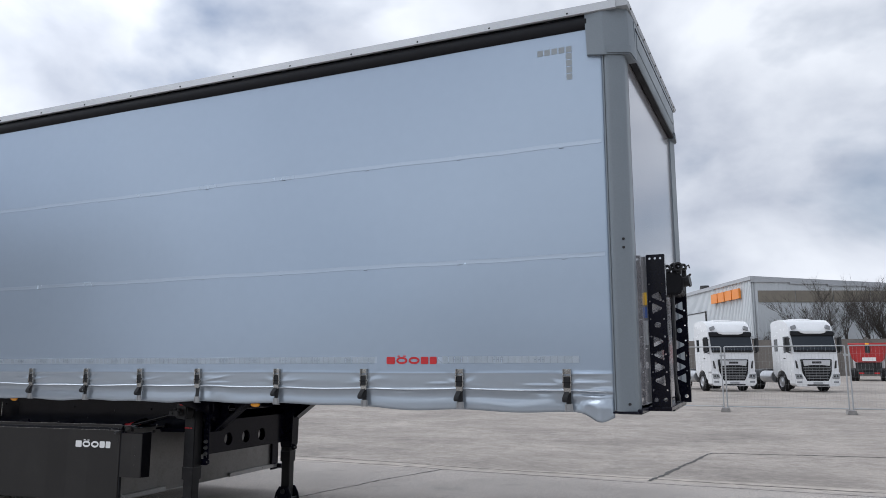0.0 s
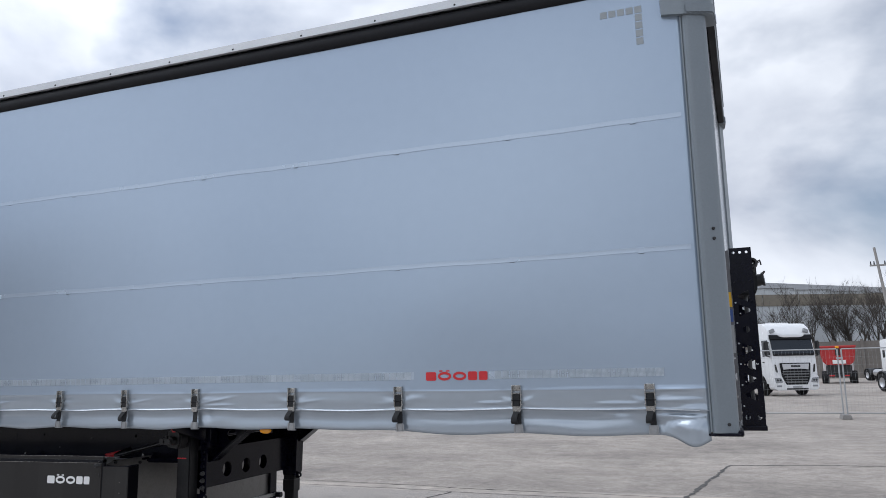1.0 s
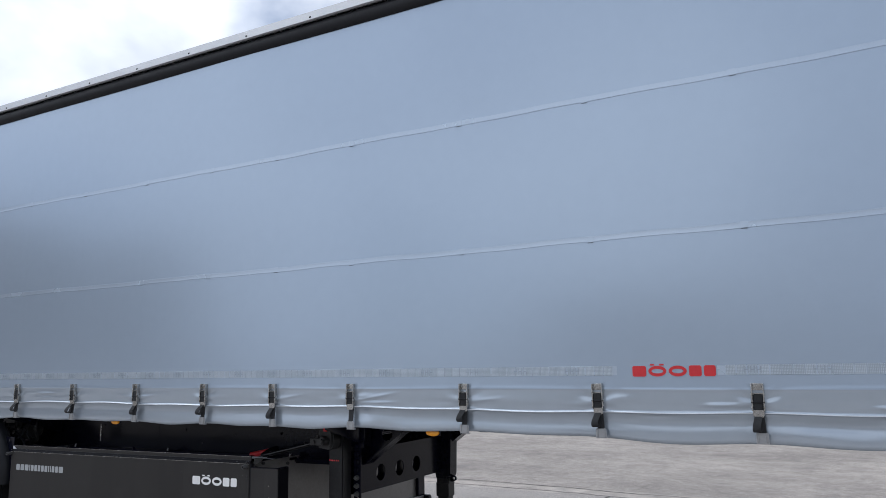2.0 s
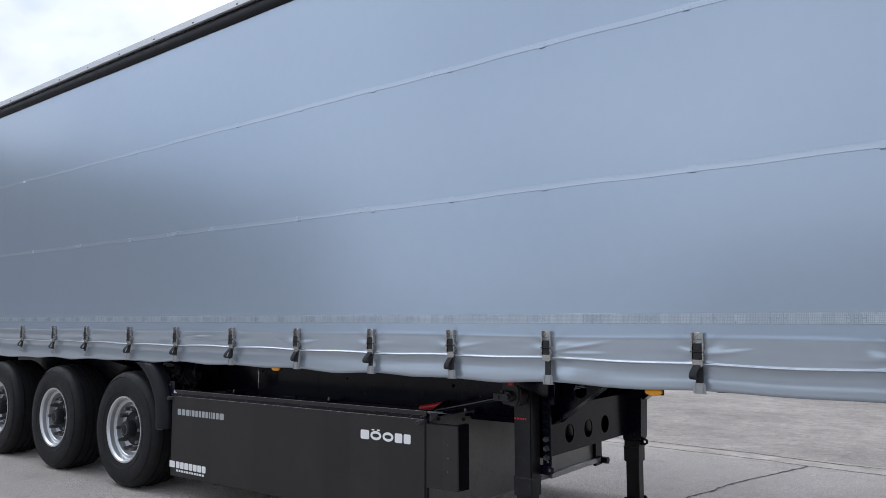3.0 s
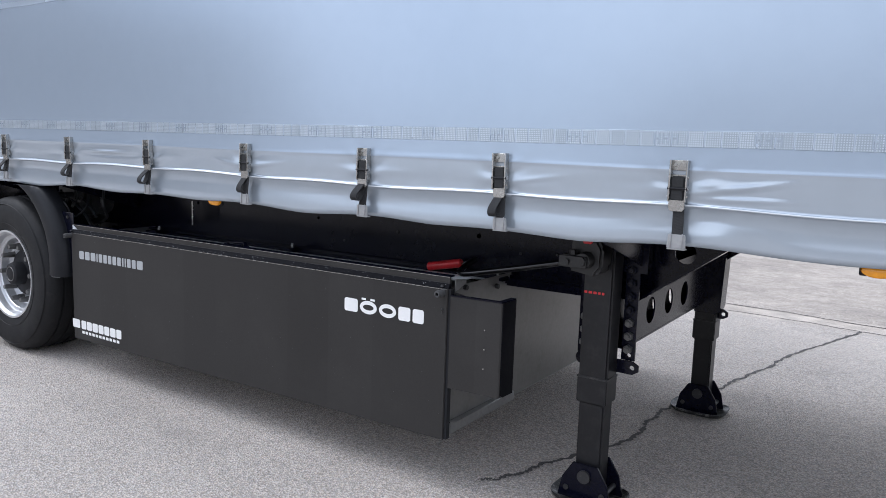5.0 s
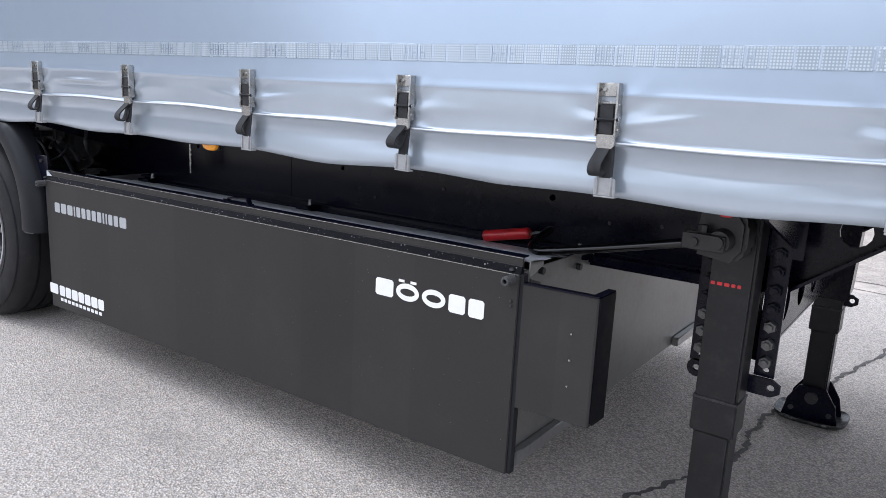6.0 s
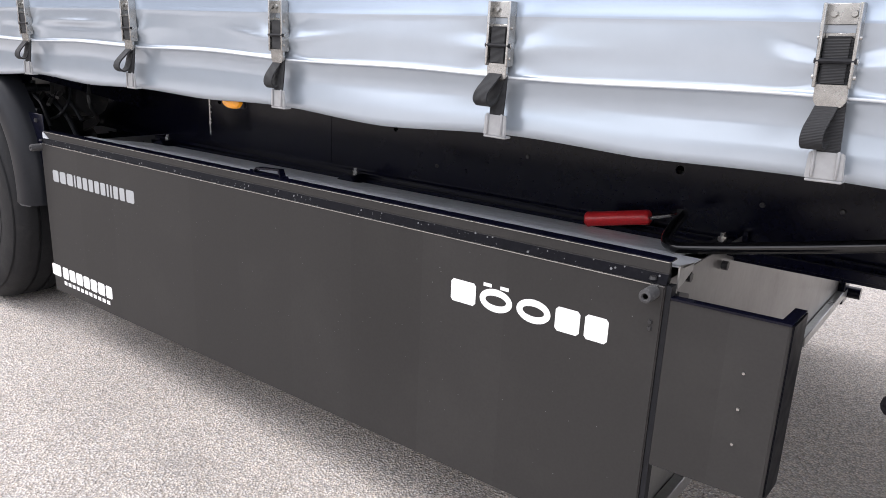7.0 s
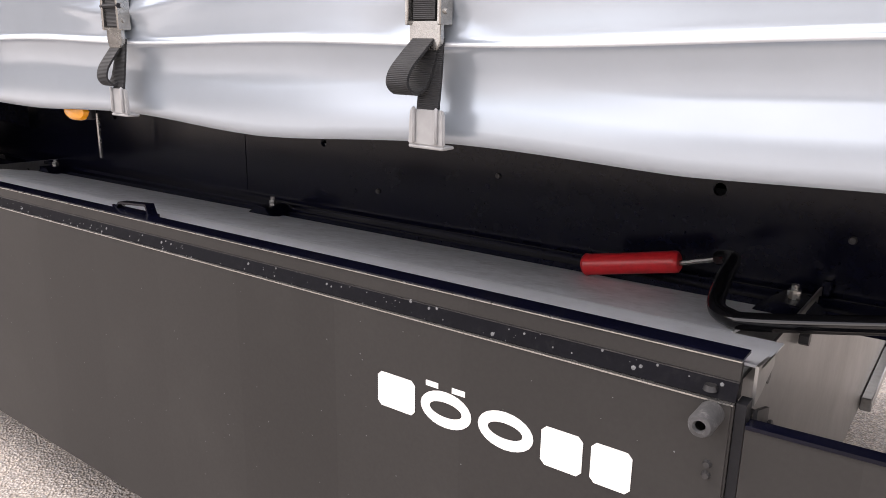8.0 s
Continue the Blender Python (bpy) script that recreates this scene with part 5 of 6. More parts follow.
        if x0 < xa:
            ear = holed("lifting_ear", ring(u - 0.006, 0.588, 0.03, 14), [ring(u - 0.006, 0.588, 0.011, 10)], 0.010, BLACK, Matrix.Translation((0, y0 + 0.13, 0)) @ FRONT)
            sheet("lifting_ear", ear, leg)
            continue
        ear = holed("lifting_ear", [(u - 0.06, 0.56), (u + 0.03, 0.56), (u + 0.055, 0.575), (u + 0.055, 0.60), (u + 0.03, 0.615), (u - 0.06, 0.615)], [ring(u + 0.028, 0.588, 0.011, 10)], 0.010, BLACK, Matrix.Translation((0, y0 + 0.108, 0)) @ FRONT)
        sheet("lifting_ear", ear, leg)
    if crank:
        bm = bmesh.new()
        prism(bm, [(-5.217, 1.0), (-5.101, 0.985), (-5.072, 1.02), (-5.072, 1.10), (-5.096, 1.135), (-5.202, 1.135)], "y", 5.40, 5.503, 0.012)
        part("gearbox", bm, GREASY, leg, "greasy dark gearbox housing")
        bm = bmesh.new()
        cyl(bm, (-5.135, 5.40, 1.05), (-5.135, 5.355, 1.05), 0.034, 0.030, 16)
        cyl(bm, (-5.135, 5.36, 1.05), (-5.135, 5.335, 1.05), 0.018, seg=12)
        part("crank_shaft", bm, GREASY, leg)
        bm = bmesh.new()
        box(bm, -5.231, -5.115, 5.345, 5.353, 1.022, 1.068, 0.002)
        box(bm, -5.231, -5.115, 5.385, 5.393, 1.022, 1.068, 0.002)
        cyl(bm, (-5.197, 5.335, 1.044), (-5.197, 5.403, 1.044), 0.013, seg=10)
        cyl(bm, (-5.183, 5.37, 1.07), (-5.183, 5.37, 1.09), 0.014, seg=6)
        part("crank_fork", bm, GREASY, leg)
        bm = bmesh.new()
        tube(bm, smooth_path([(-5.173, 5.369, 1.045), (-5.424, 5.377, 0.985), (-5.665, 5.386, 0.932), (-5.718, 5.40, 0.925), (-5.747, 5.44, 0.928), (-5.761, 5.52, 0.945), (-5.771, 5.60, 0.955), (-5.786, 5.635, 0.952), (-5.81, 5.655, 0.943)], 6), 0.0135, 12)
        part("crank_rod", bm, GLOSS_BLACK, leg, "black crank rod")
        bm = bmesh.new()
        a, c = Vector((-5.882, 5.664, 0.921)), Vector((-6.07, 5.656, 0.883))
        tube(bm, [a.lerp(c, f) for f in (0, 0.02, 0.05, 0.3, 0.6, 0.93, 0.97, 1.0)], [0.016, 0.0205, 0.0215, 0.021, 0.021, 0.0215, 0.023, 0.019], 16)
        part("crank_grip", bm, RED_GRIP, leg, "red plastic crank grip")
        bm = bmesh.new()
        cyl(bm, (-5.8, 5.65, 0.945), (-5.896, 5.663, 0.914), 0.005, seg=8)
        part("grip_rod", bm, STEEL, leg, "thin bare steel rod")
        bm = bmesh.new()
        prism(bm, [(-5.149, 1.115), (-5.115, 1.115), (-5.111, 1.145), (-5.154, 1.145)], "y", 5.385, 5.405, 0.004)
        part("red_tag", bm, RED, leg)
        block_row("logo_block", leg, RED, -5.18, 0.898, (0.012, 0.015, 0.014, 0.011, 0.010), 0.010, 0.006, y0 - 0.0005, False, 0.001, "small red mark")
    return leg


build_landing_leg(5.505, True)
build_landing_leg(6.93, False, -5.10, -4.983)
bm = bmesh.new()
cyl(bm, (-5.135, 5.6, 1.05), (-5.135, 7.03, 1.05), 0.022, seg=12)
part("cross_shaft", bm, BLACK, TR)
CROSS_X = -5.055
cross = holed("leg_cross_plate", [(5.66, 0.655), (6.92, 0.655), (6.92, 0.945), (5.66, 0.945)], [ring(y, 0.765, 0.062, 20) for y in (5.98, 6.25, 6.51)], 0.008, BLACK, Matrix.Translation((CROSS_X, 0, 0)) @ SIDE)
cp = sheet("leg_cross_plate", cross, TR, "black cross plate with round holes")
back = holed("cross_plate_back", [(5.66, 0.655), (6.92, 0.655), (6.92, 0.945), (5.66, 0.945)], [ring(y, 0.765, 0.062, 20) for y in (5.98, 6.25, 6.51)], 0.008, BLACK, Matrix.Translation((CROSS_X - 0.06, 0, 0)) @ SIDE)
sheet("cross_plate_back", back, cp)
bm = bmesh.new()
box(bm, CROSS_X - 0.066, CROSS_X + 0.005, 5.66, 6.92, 0.648, 0.656)
box(bm, CROSS_X - 0.066, CROSS_X + 0.005, 5.66, 6.92, 0.944, 0.952)
part("plate_flange", bm, BLACK, cp)


# perforated holder for the couplings on the front wall
def build_front_rack():
    rack = None
    for y, x0, x1, zt, zb in ((5.62, -0.924, -0.793, 2.305, 1.180), (6.70, -0.872, -0.742, 2.14, 1.165)):
        w, u = x1 - x0, (x0 + x1) / 2
        holes = [ring(x0 + w * f, zt - 0.03, 0.009, 8) for f in (0.2, 0.5, 0.8)]
        zs = [1.99, 1.90, 1.777, 1.654, 1.556, 1.465, 1.368]
        for i, z in enumerate(zs):
            if z > zt - 0.08:
                continue
            if i == 2:
                holes.append(ring(u, z, 0.022, 14))
            else:
                holes.append(tri(u, z, 0.035, i in (0, 4, 6)))
        for i in range(7):
            z = 2.08 - 0.13 * i
            if zb + 0.05 < z < zt - 0.06:
                holes += [ring(x0 + w * 0.86, z, 0.007, 8), ring(x0 + w * 0.12, z, 0.006, 8)]
        holes += [ring(x0 + w * f, zb + 0.05, 0.016, 10) for f in (0.25, 0.75)]
        out = [(x0, zb), (x1, zb), (x1, zt), (x0, zt)]
        me = holed("coupling_rack" if rack is None else "rack_column", out, holes, 0.005, BLACK, Matrix.Translation((0, y, 0)) @ FRONT)
        p = sheet("coupling_rack" if rack is None else "rack_column", me, rack or TR, "black perforated steel coupling holder")
        rack = rack or p
        # side flange towards the front, holed too
        out = [(y, zb), (y + 0.07, zb), (y + 0.07, zt), (y, zt)]
        hs = [ring(y + 0.035, z, 0.014, 10) for z in zs if z < zt - 0.08]
        me = holed("rack_flange", out, hs, 0.005, BLACK, Matrix.Translation((x1, 0, 0)) @ SIDE)
        sheet("rack_flange", me, rack)
    # grey sheet between wall and column, added as the column's reflection in the wall
    out = [(-0.985, 1.215), (-0.926, 1.215), (-0.926, 2.295), (-0.985, 2.285)]
    hs = [tri(-0.956, z, 0.022, i % 2 == 0) for i, z in enumerate((1.98, 1.86, 1.72, 1.60, 1.48, 1.36))]
    sheet("rack_back_plate", holed("rack_back_plate", out, hs, 0.004, RACK_REFLECTION, Matrix.Translation((0, 5.625, 0)) @ FRONT), rack, "added grey sheet standing for the reflection of the rack")
    bm = bmesh.new()
    box(bm, -0.945, -0.785, 5.60, 6.80, 1.150, 1.180, 0.004)
    box(bm, -0.865, -0.785, 5.8, 6.75, 1.138, 1.154, 0.004)
    part("rack_base", bm, BLACK, rack)
    # coupling block with hose and cable sockets
    bm = bmesh.new()
    prism(bm, [(-0.93, 2.07), (-0.765, 2.06), (-0.735, 2.09), (-0.730, 2.21), (-0.765, 2.25), (-0.93, 2.26)], "y", 6.36, 6.70, 0.012)
    cb = part("coupling_block", bm, RUBBER, rack, "black coupling block")
    for x, y, z, r in ((-0.760, 6.32, 2.295, 0.036), (-0.85, 6.34, 2.285, 0.030), (-0.81, 6.46, 2.31, 0.032), (-0.74, 6.55, 2.315, 0.030)):
        bm = bmesh.new()
        lathe(bm, [(r * 0.35, 0.03), (r * 0.6, 0.02), (r * 0.66, 0.0), (r, 0.0), (r * 1.08, 0.012), (r * 1.08, 0.03), (r * 0.85, 0.036), (r * 0.85, 0.10)], (x, y, z), 16)
        box(bm, x - 0.02, x + 0.02, y + 0.05, y + 0.095, 2.235, z, 0.006)
        so = part("coupling_socket", bm, PLASTIC, cb, "round air coupling head")
        bm = bmesh.new()
        tube(bm, [(x + r, y + 0.015, z + 0.005), (x + r + 0.018, y + 0.012, z + 0.016), (x + r + 0.024, y + 0.01, z - 0.012)], 0.006, 6)
        part("coupling_latch", bm, DARK_STEEL, so)
    bm = bmesh.new()
    cyl(bm, (-0.74, 6.47, 2.175), (-0.690, 6.46, 2.182), 0.046, 0.042, seg=14)
    cyl(bm, (-0.694, 6.46, 2.182), (-0.678, 6.458, 2.184), 0.051, seg=14)
    so = part("cable_socket", bm, PLASTIC, cb, "round cable socket with a hinged cap")
    bm = bmesh.new()
    prism(bm, [(-0.695, 2.228), (-0.676, 2.246), (-0.666, 2.238), (-0.682, 2.218)], "y", 6.44, 6.49, 0.003)
    part("socket_cap", bm, DARK_STEEL, so)
    # coiled hose end hanging between the columns
    bm = bmesh.new()
    tube(bm, smooth_path([(-0.82, 6.42, 2.08), (-0.82, 6.40, 1.75), (-0.83, 6.40, 1.45), (-0.82, 6.40, 1.26), (-0.81, 6.42, 1.19)], 5), 0.014, 8)
    part("air_line", bm, PLASTIC, rack)
    for z0, z1, m in ((1.925, 2.02, YELLOW), (1.83, 1.91, BLUE), (1.63, 1.81, PALE)):
        bm = box(bmesh.new(), -0.958, -0.930, 5.616, 5.6215, z0, z1)
        part("sticker", bm, m, rack)


build_front_rack()

bm = box(bmesh.new(), -13.05, -12.93, 5.165, 5.20, 0.97, 1.12, 0.008)
part("red_side_reflector", bm, RED, TR, "dark red side reflector")

# ---- the yard behind ----
def build_fence():
    """Mobile mesh fence panels on concrete feet."""
    y = 24.9
    first = None
    for i in range(9):
        x0 = 2.2 - 3.45 * 5 + 3.45 * i
        if first is None:
            f = thing("fence_panel", (x0, y, 0), "galvanised mesh fence panel on a concrete foot", "fence", "mobile fence panels")
            b = bmesh.new()
            for x in (0.06, 3.405):
                cyl(b, (x, 0, 0.10), (x, 0, 2.0), 0.021, seg=8)
            for z in (0.16, 2.0):
                cyl(b, (0.07, 0, z), (3.39, 0, z), 0.018, seg=8)
            local("panel_frame", b, ZINC_TUBE, f)
            b = bmesh.new()
            for k in range(1, 34):
                x = 0.07 + 3.32 * k / 34
                box(b, x - 0.0013, x + 0.0013, -0.0013, 0.0013, 0.16, 2.0)
            for k in range(1, 8):
                z = 0.16 + 1.84 * k / 8
                box(b, 0.07, 3.39, 0.002, 0.006, z - 0.0013, z + 0.0013)
            local("wire_mesh", b, ZINC_TUBE, f)
            b = bmesh.new()
            prism(b, [(-0.13, 0), (0.13, 0), (0.10, 0.12), (-0.10, 0.12)], "y", -0.34, 0.34, 0.01)
            local("foot_block", b, BLOCK, f, label="grey concrete foot block")
            b = bmesh.new()
            box(b, -0.09, 0.09, -0.03, 0.03, 1.70, 1.76, 0.004)
            local("clamp", b, ZINC_TUBE, f)
            first = f
        else:
            copy_thing(first, pose(x0, y, 0))


build_fence()


def build_truck():
    """A tractor unit, front towards -y, origin on the ground under the front axle."""
    t = thing("tractor_truck", (0, 0, 0), "white tractor truck with black grille and high roof", "truck", "parked white trucks")
    b = bmesh.new()
    arch = [(-0.62 * math.cos(math.pi * k / 10), 0.52 + 0.60 * math.sin(math.pi * k / 10)) for k in range(11)]
    prof = [(-1.30, 0.62), (-0.62, 0.62)] + arch[1:-1] + [(0.62, 0.70), (0.95, 0.95), (0.95, 3.58), (0.75, 3.70), (-0.10, 3.77), (-0.55, 3.71), (-0.90, 3.52), (-1.12, 3.14), (-1.17, 2.88), (-1.36, 2.02), (-1.40, 1.2), (-1.38, 0.75)]
    prism(b, prof, "x", -1.22, 1.22, 0.075)
    local("cab", b, CAB, t, label="white high-roof sleeper cab")
    b = bmesh.new()
    prism(b, [(-1.205, 2.90), (-1.395, 2.16), (-1.36, 2.15), (-1.17, 2.90)], "x", -1.16, 1.16)
    local("windscreen", b, GLASS, t, label="dark windscreen")
    b = bmesh.new()
    prism(b, [(-1.14, 3.14), (-1.25, 3.08), (-1.30, 2.90), (-1.26, 2.87), (-1.13, 2.92)], "x", -1.19, 1.19, 0.015)
    v = local("sun_visor", b, RUBBER, t, label="black sun visor with a white lip")
    b = bmesh.new()
    prism(b, [(-0.74, 3.13), (0.74, 3.13), (0.66, 3.03), (0.45, 2.99), (-0.45, 2.99), (-0.66, 3.03)], "y", -1.325, -1.15, 0.02)
    local("visor_lip", b, CAB, v)
    b = bmesh.new()
    box(b, -1.15, 1.15, -1.425, -1.36, 2.05, 2.17, 0.015)
    local("wiper_panel", b, RUBBER, t)
    b = bmesh.new()
    prism(b, [(-0.86, 1.68), (0.86, 1.68), (0.80, 1.05), (0.60, 0.56), (-0.60, 0.56), (-0.80, 1.05)], "y", -1.455, -1.39, 0.02)
    g = local("grille", b, RUBBER, t, label="black slatted grille")
    for i in range(5):
        z, w = 1.245 - 0.135 * i, 0.75 - 0.045 * i
        b = bmesh.new()
        box(b, -w, w, -1.50, -1.45, z - 0.030, z + 0.030, 0.01)
        local("slat", b, SLAT, g)
    b = bmesh.new()
    prism(b, [(-0.76, 1.63), (0.76, 1.63), (0.70, 1.34), (0.30, 1.38), (-0.30, 1.38), (-0.70, 1.34)], 'y', -1.48, -1.45, 0.01)
    local("badge_panel", b, RIM, g)
    b = bmesh.new()
    box(b, -0.26, 0.26, -1.49, -1.47, 1.46, 1.57, 0.01)
    local("badge_block", b, PLASTIC, g)
    b = bmesh.new()
    prism(b, [(-1.25, 1.02), (-0.80, 1.02), (-0.61, 0.55), (0.61, 0.55), (0.80, 1.02), (1.25, 1.02), (1.25, 0.42), (1.1, 0.30), (-1.1, 0.30), (-1.25, 0.42)], "y", -1.46, -0.85, 0.03)
    local("bumper", b, CAB, t)
    b = bmesh.new()
    box(b, -0.60, 0.60, -1.475, -1.44, 0.33, 0.41, 0.01)
    local("lower_intake", b, PLASTIC, t)
    b = bmesh.new()
    box(b, -0.26, 0.26, -1.485, -1.47, 0.42, 0.52, 0.005)
    local("plate_bar", b, PALE, t)
    for s in (-1, 1):
        b = bmesh.new()
        prism(b, [(s * 0.78, 0.70), (s * 1.17, 0.66), (s * 1.23, 0.94), (s * 0.86, 0.92)], "y", -1.49, -1.38, 0.02)
        h = local("headlight", b, LENS, t)
        for u in (0.93, 1.08):
            b = bmesh.new()
            cyl(b, (s * u, -1.485, 0.81), (s * u, -1.50, 0.81), 0.062, 0.05, 12)
            local("headlight_reflector", b, GLASS, h)
        b = bmesh.new()
        prism(b, [(s * 0.98, 1.20), (s * 1.10, 1.22), (s * 1.14, 1.62), (s * 1.06, 1.60)], "y", -1.425, -1.38, 0.015)
        local("air_vent", b, DARK_STEEL, t)
        b = bmesh.new()
        box(b, s * 1.0 - 0.14, s * 1.0 + 0.14, -1.475, -1.44, 0.47, 0.56, 0.01)
        local("fog_lamp", b, LENS, t)
        b = bmesh.new()
        prism(b, [(s * 0.80, 3.28), (s * 1.08, 3.20), (s * 1.09, 3.38), (s * 0.86, 3.47)], "y", -1.17, -1.0, 0.02)
        local("roof_lamp", b, LENS, t)
        b = bmesh.new()
        prism(b, [(-1.20, 2.10), (-0.40, 2.00), (-0.40, 2.86), (-1.04, 2.86)], "x", s * 1.226 - 0.006, s * 1.226 + 0.006)
        local("side_window", b, GLASS, t)
        b = bmesh.new()
        prism(b, [(0.25, 2.1), (0.62, 2.1), (0.62, 2.75), (0.25, 2.75)], "x", s * 1.226 - 0.006, s * 1.226 + 0.006)
        local("rear_window", b, GLASS, t)
        b = bmesh.new()
        box(b, s * 1.46 - 0.10, s * 1.46 + 0.10, -1.34, -1.12, 2.06, 2.80, 0.05, 2)
        local("mirror", b, PLASTIC, t)
        b = bmesh.new()
        cyl(b, (s * 1.2, -1.15, 2.74), (s * 1.46, -1.22, 2.72), 0.025, seg=6)
        local("mirror_arm", b, PLASTIC, t)
        b = bmesh.new()
        cyl(b, (s * 1.2, -1.15, 2.0), (s * 1.46, -1.22, 2.05), 0.025, seg=6)
        local("mirror_arm", b, PLASTIC, t)
        b = bmesh.new()
        box(b, s * 1.225 - 0.015, s * 1.225 + 0.015, -0.55, -0.35, 1.70, 1.76, 0.008)
        local("door_handle", b, PLASTIC, t)
        b = bmesh.new()
        prism(b, [(0.66, 0.45), (0.98, 0.45), (0.98, 1.12), (0.72, 1.12)], "x", s * 1.05 - 0.16, s * 1.05 + 0.16, 0.02)
        local("step_panel", b, PLASTIC, t)
        b = bmesh.new()
        cyl(b, (s * 0.95, 1.15, 0.75), (s * 0.95, 2.55, 0.75), 0.32, seg=20)
        local("fuel_tank", b, RIM, t, label="silver fuel tank")
    b = bmesh.new()
    prism(b, [(-0.3, 3.75), (0.3, 3.78), (0.5, 3.82), (-0.1, 3.82)], "x", -0.5, 0.5, 0.01)
    local("roof_hatch", b, CAB, t)
    b = bmesh.new()
    for s in (-1, 1):
        box(b, s * 0.42 - 0.04, s * 0.42 + 0.04, 0.3, 4.5, 0.78, 1.02, 0.008)
    box(b, -0.45, 0.45, 3.2, 4.2, 1.03, 1.16, 0.03)
    local("chassis_frame", b, PLASTIC, t)
    for y, rear in ((0.0, False), (3.65, True)):
        for s in (-1, 1):
            wd = 0.58 if rear else 0.31
            b = bmesh.new()
            if rear:
                prof = [(0.0, 0.16), (0.20, 0.16), (0.25, 0.05), (0.28, 0.0), (0.285, 0.3)]
            else:
                prof = [(0.0, -0.02), (0.10, -0.02), (0.12, 0.02), (0.22, 0.03), (0.26, 0.07), (0.28, 0.0), (0.285, 0.3)]
            lathe(b, prof, (0, 0, 0), 24)
            w = local("wheel", b, RIM, t)
            b2 = bmesh.new()
            lathe(b2, [(0.28, 0.01), (0.36, -0.015), (0.45, -0.01), (0.50, 0.03), (0.505, wd - 0.03), (0.45, wd), (0.28, wd - 0.01)], (0, 0, 0), 32)
            local("tyre", b2, TYRE, w)
            w.matrix_basis = Matrix.Translation((s * 1.17, y, 0.505)) @ pose(0, 0, 0, 0, 0, -90 if s < 0 else 90)
    for s in (-1, 1):
        b = bmesh.new()
        for k in range(13):
            a0, a1 = math.pi * k / 13, math.pi * (k + 1) / 13
            prism(b, [(3.65 - 0.58 * math.cos(a0), 0.55 + 0.58 * math.sin(a0)), (3.65 - 0.58 * math.cos(a1), 0.55 + 0.58 * math.sin(a1)), (3.65 - 0.60 * math.cos(a1), 0.55 + 0.60 * math.sin(a1)), (3.65 - 0.60 * math.cos(a0), 0.55 + 0.60 * math.sin(a0))], "x", s * 0.95 - 0.3, s * 0.95 + 0.3)
        local("rear_mudguard", b, PLASTIC, t)
    # the cab and its fittings are a little slimmer than the wheels' track
    for ob in t.children:
        if ob.name.split(".")[0] != "wheel":
            for p in (ob, *ob.children):
                for v in p.data.vertices:
                    v.co.x *= 0.945
    return t


truck = build_truck()
TRUCK_SPOTS = [(1.90, 43.9, 24), (-2.06, 43.4, 24), (-8.0, 47, 20), (14.0, 77.5, 18), (9.6, 45.6, 18)]
for i, (x, y, a) in enumerate(TRUCK_SPOTS):
    if i == 0:
        truck.matrix_basis = pose(x, y, 0, 0, 0, a)
    else:
        copy_thing(truck, pose(x, y, 0, 0, 0, a))


def build_tipper():
    """A red tipper seen from behind."""
    t = thing("tipper_truck", (0, 0, 0), "red tipper truck with a steel body, seen from behind", "truck")
    b = bmesh.new()
    prism(b, [(-0.88, 1.52), (0.88, 1.52), (1.16, 1.80), (1.27, 2.30), (1.33, 3.0), (-1.33, 3.0), (-1.27, 2.30), (-1.16, 1.80)], "y", 0, 5.2, 0.04)
    body = local("tipper_body", b, TIPPER_RED, t, label="red steel tipper body with a rounded bottom")
    for x in (-1.02, 1.02):
        b = bmesh.new()
        prism(b, [(x - 0.05, 1.75), (x + 0.05, 1.75), (x * 1.12 + 0.05, 3.05), (x * 1.12 - 0.05, 3.05)], "y", -0.08, 0.0, 0.01)
        local("body_rib", b, TIPPER_RED, body)
    b = box(bmesh.new(), -1.38, 1.38, -0.14, 5.3, 2.94, 3.10, 0.03)
    local("top_rim", b, TIPPER_RED, body)
    b = box(bmesh.new(), -0.17, 0.17, -0.12, -0.01, 2.30, 3.00, 0.02)
    local("tail_latch", b, PLASTIC, body, label="black tailgate latch")
    b = box(bmesh.new(), -0.14, 0.14, -0.20, -0.10, 2.88, 3.08, 0.03)
    local("beacon", b, ORANGE, t)
    b = box(bmesh.new(), -0.42, 0.55, -0.14, -0.06, 1.62, 1.92, 0.01)
    local("warning_board", b, WHITE, t)
    b = box(bmesh.new(), -0.42, 0.42, 0.2, 7.0, 0.85, 1.50, 0.02)
    box(b, -0.75, 0.75, 0.1, 0.25, 0.55, 0.75, 0.02)
    box(b, -0.95, 0.95, 0.35, 5.0, 0.75, 1.51, 0.03)
    local("chassis_frame", b, PLASTIC, t)
    for x in (-0.55, 0.55):
        b = box(bmesh.new(), x - 0.18, x + 0.18, 0.05, 0.10, 0.60, 0.70, 0.01)
        local("tail_lamp", b, RED, t)
    for y in (0.9, 2.3, 6.6):
        for s in (-1, 1):
            b = bmesh.new()
            lathe(b, [(0.0, 0.06), (0.26, 0.04), (0.30, 0.0), (0.50, 0.0), (0.52, 0.05), (0.52, 0.5), (0.3, 0.52), (0.0, 0.52)], (0, 0, 0), 24)
            w = local("wheel", b, TYRE, t)
            w.matrix_basis = Matrix.Translation((s * 1.32, y, 0.52)) @ pose(0, 0, 0, 0, 0, -90 if s < 0 else 90)
    b = box(bmesh.new(), -1.2, 1.2, 5.6, 7.4, 0.9, 2.9, 0.06)
    local("cab", b, CAB, t)
    t.matrix_basis = pose(7.98, 69.5, 0, 0, 0, -7)


build_tipper()


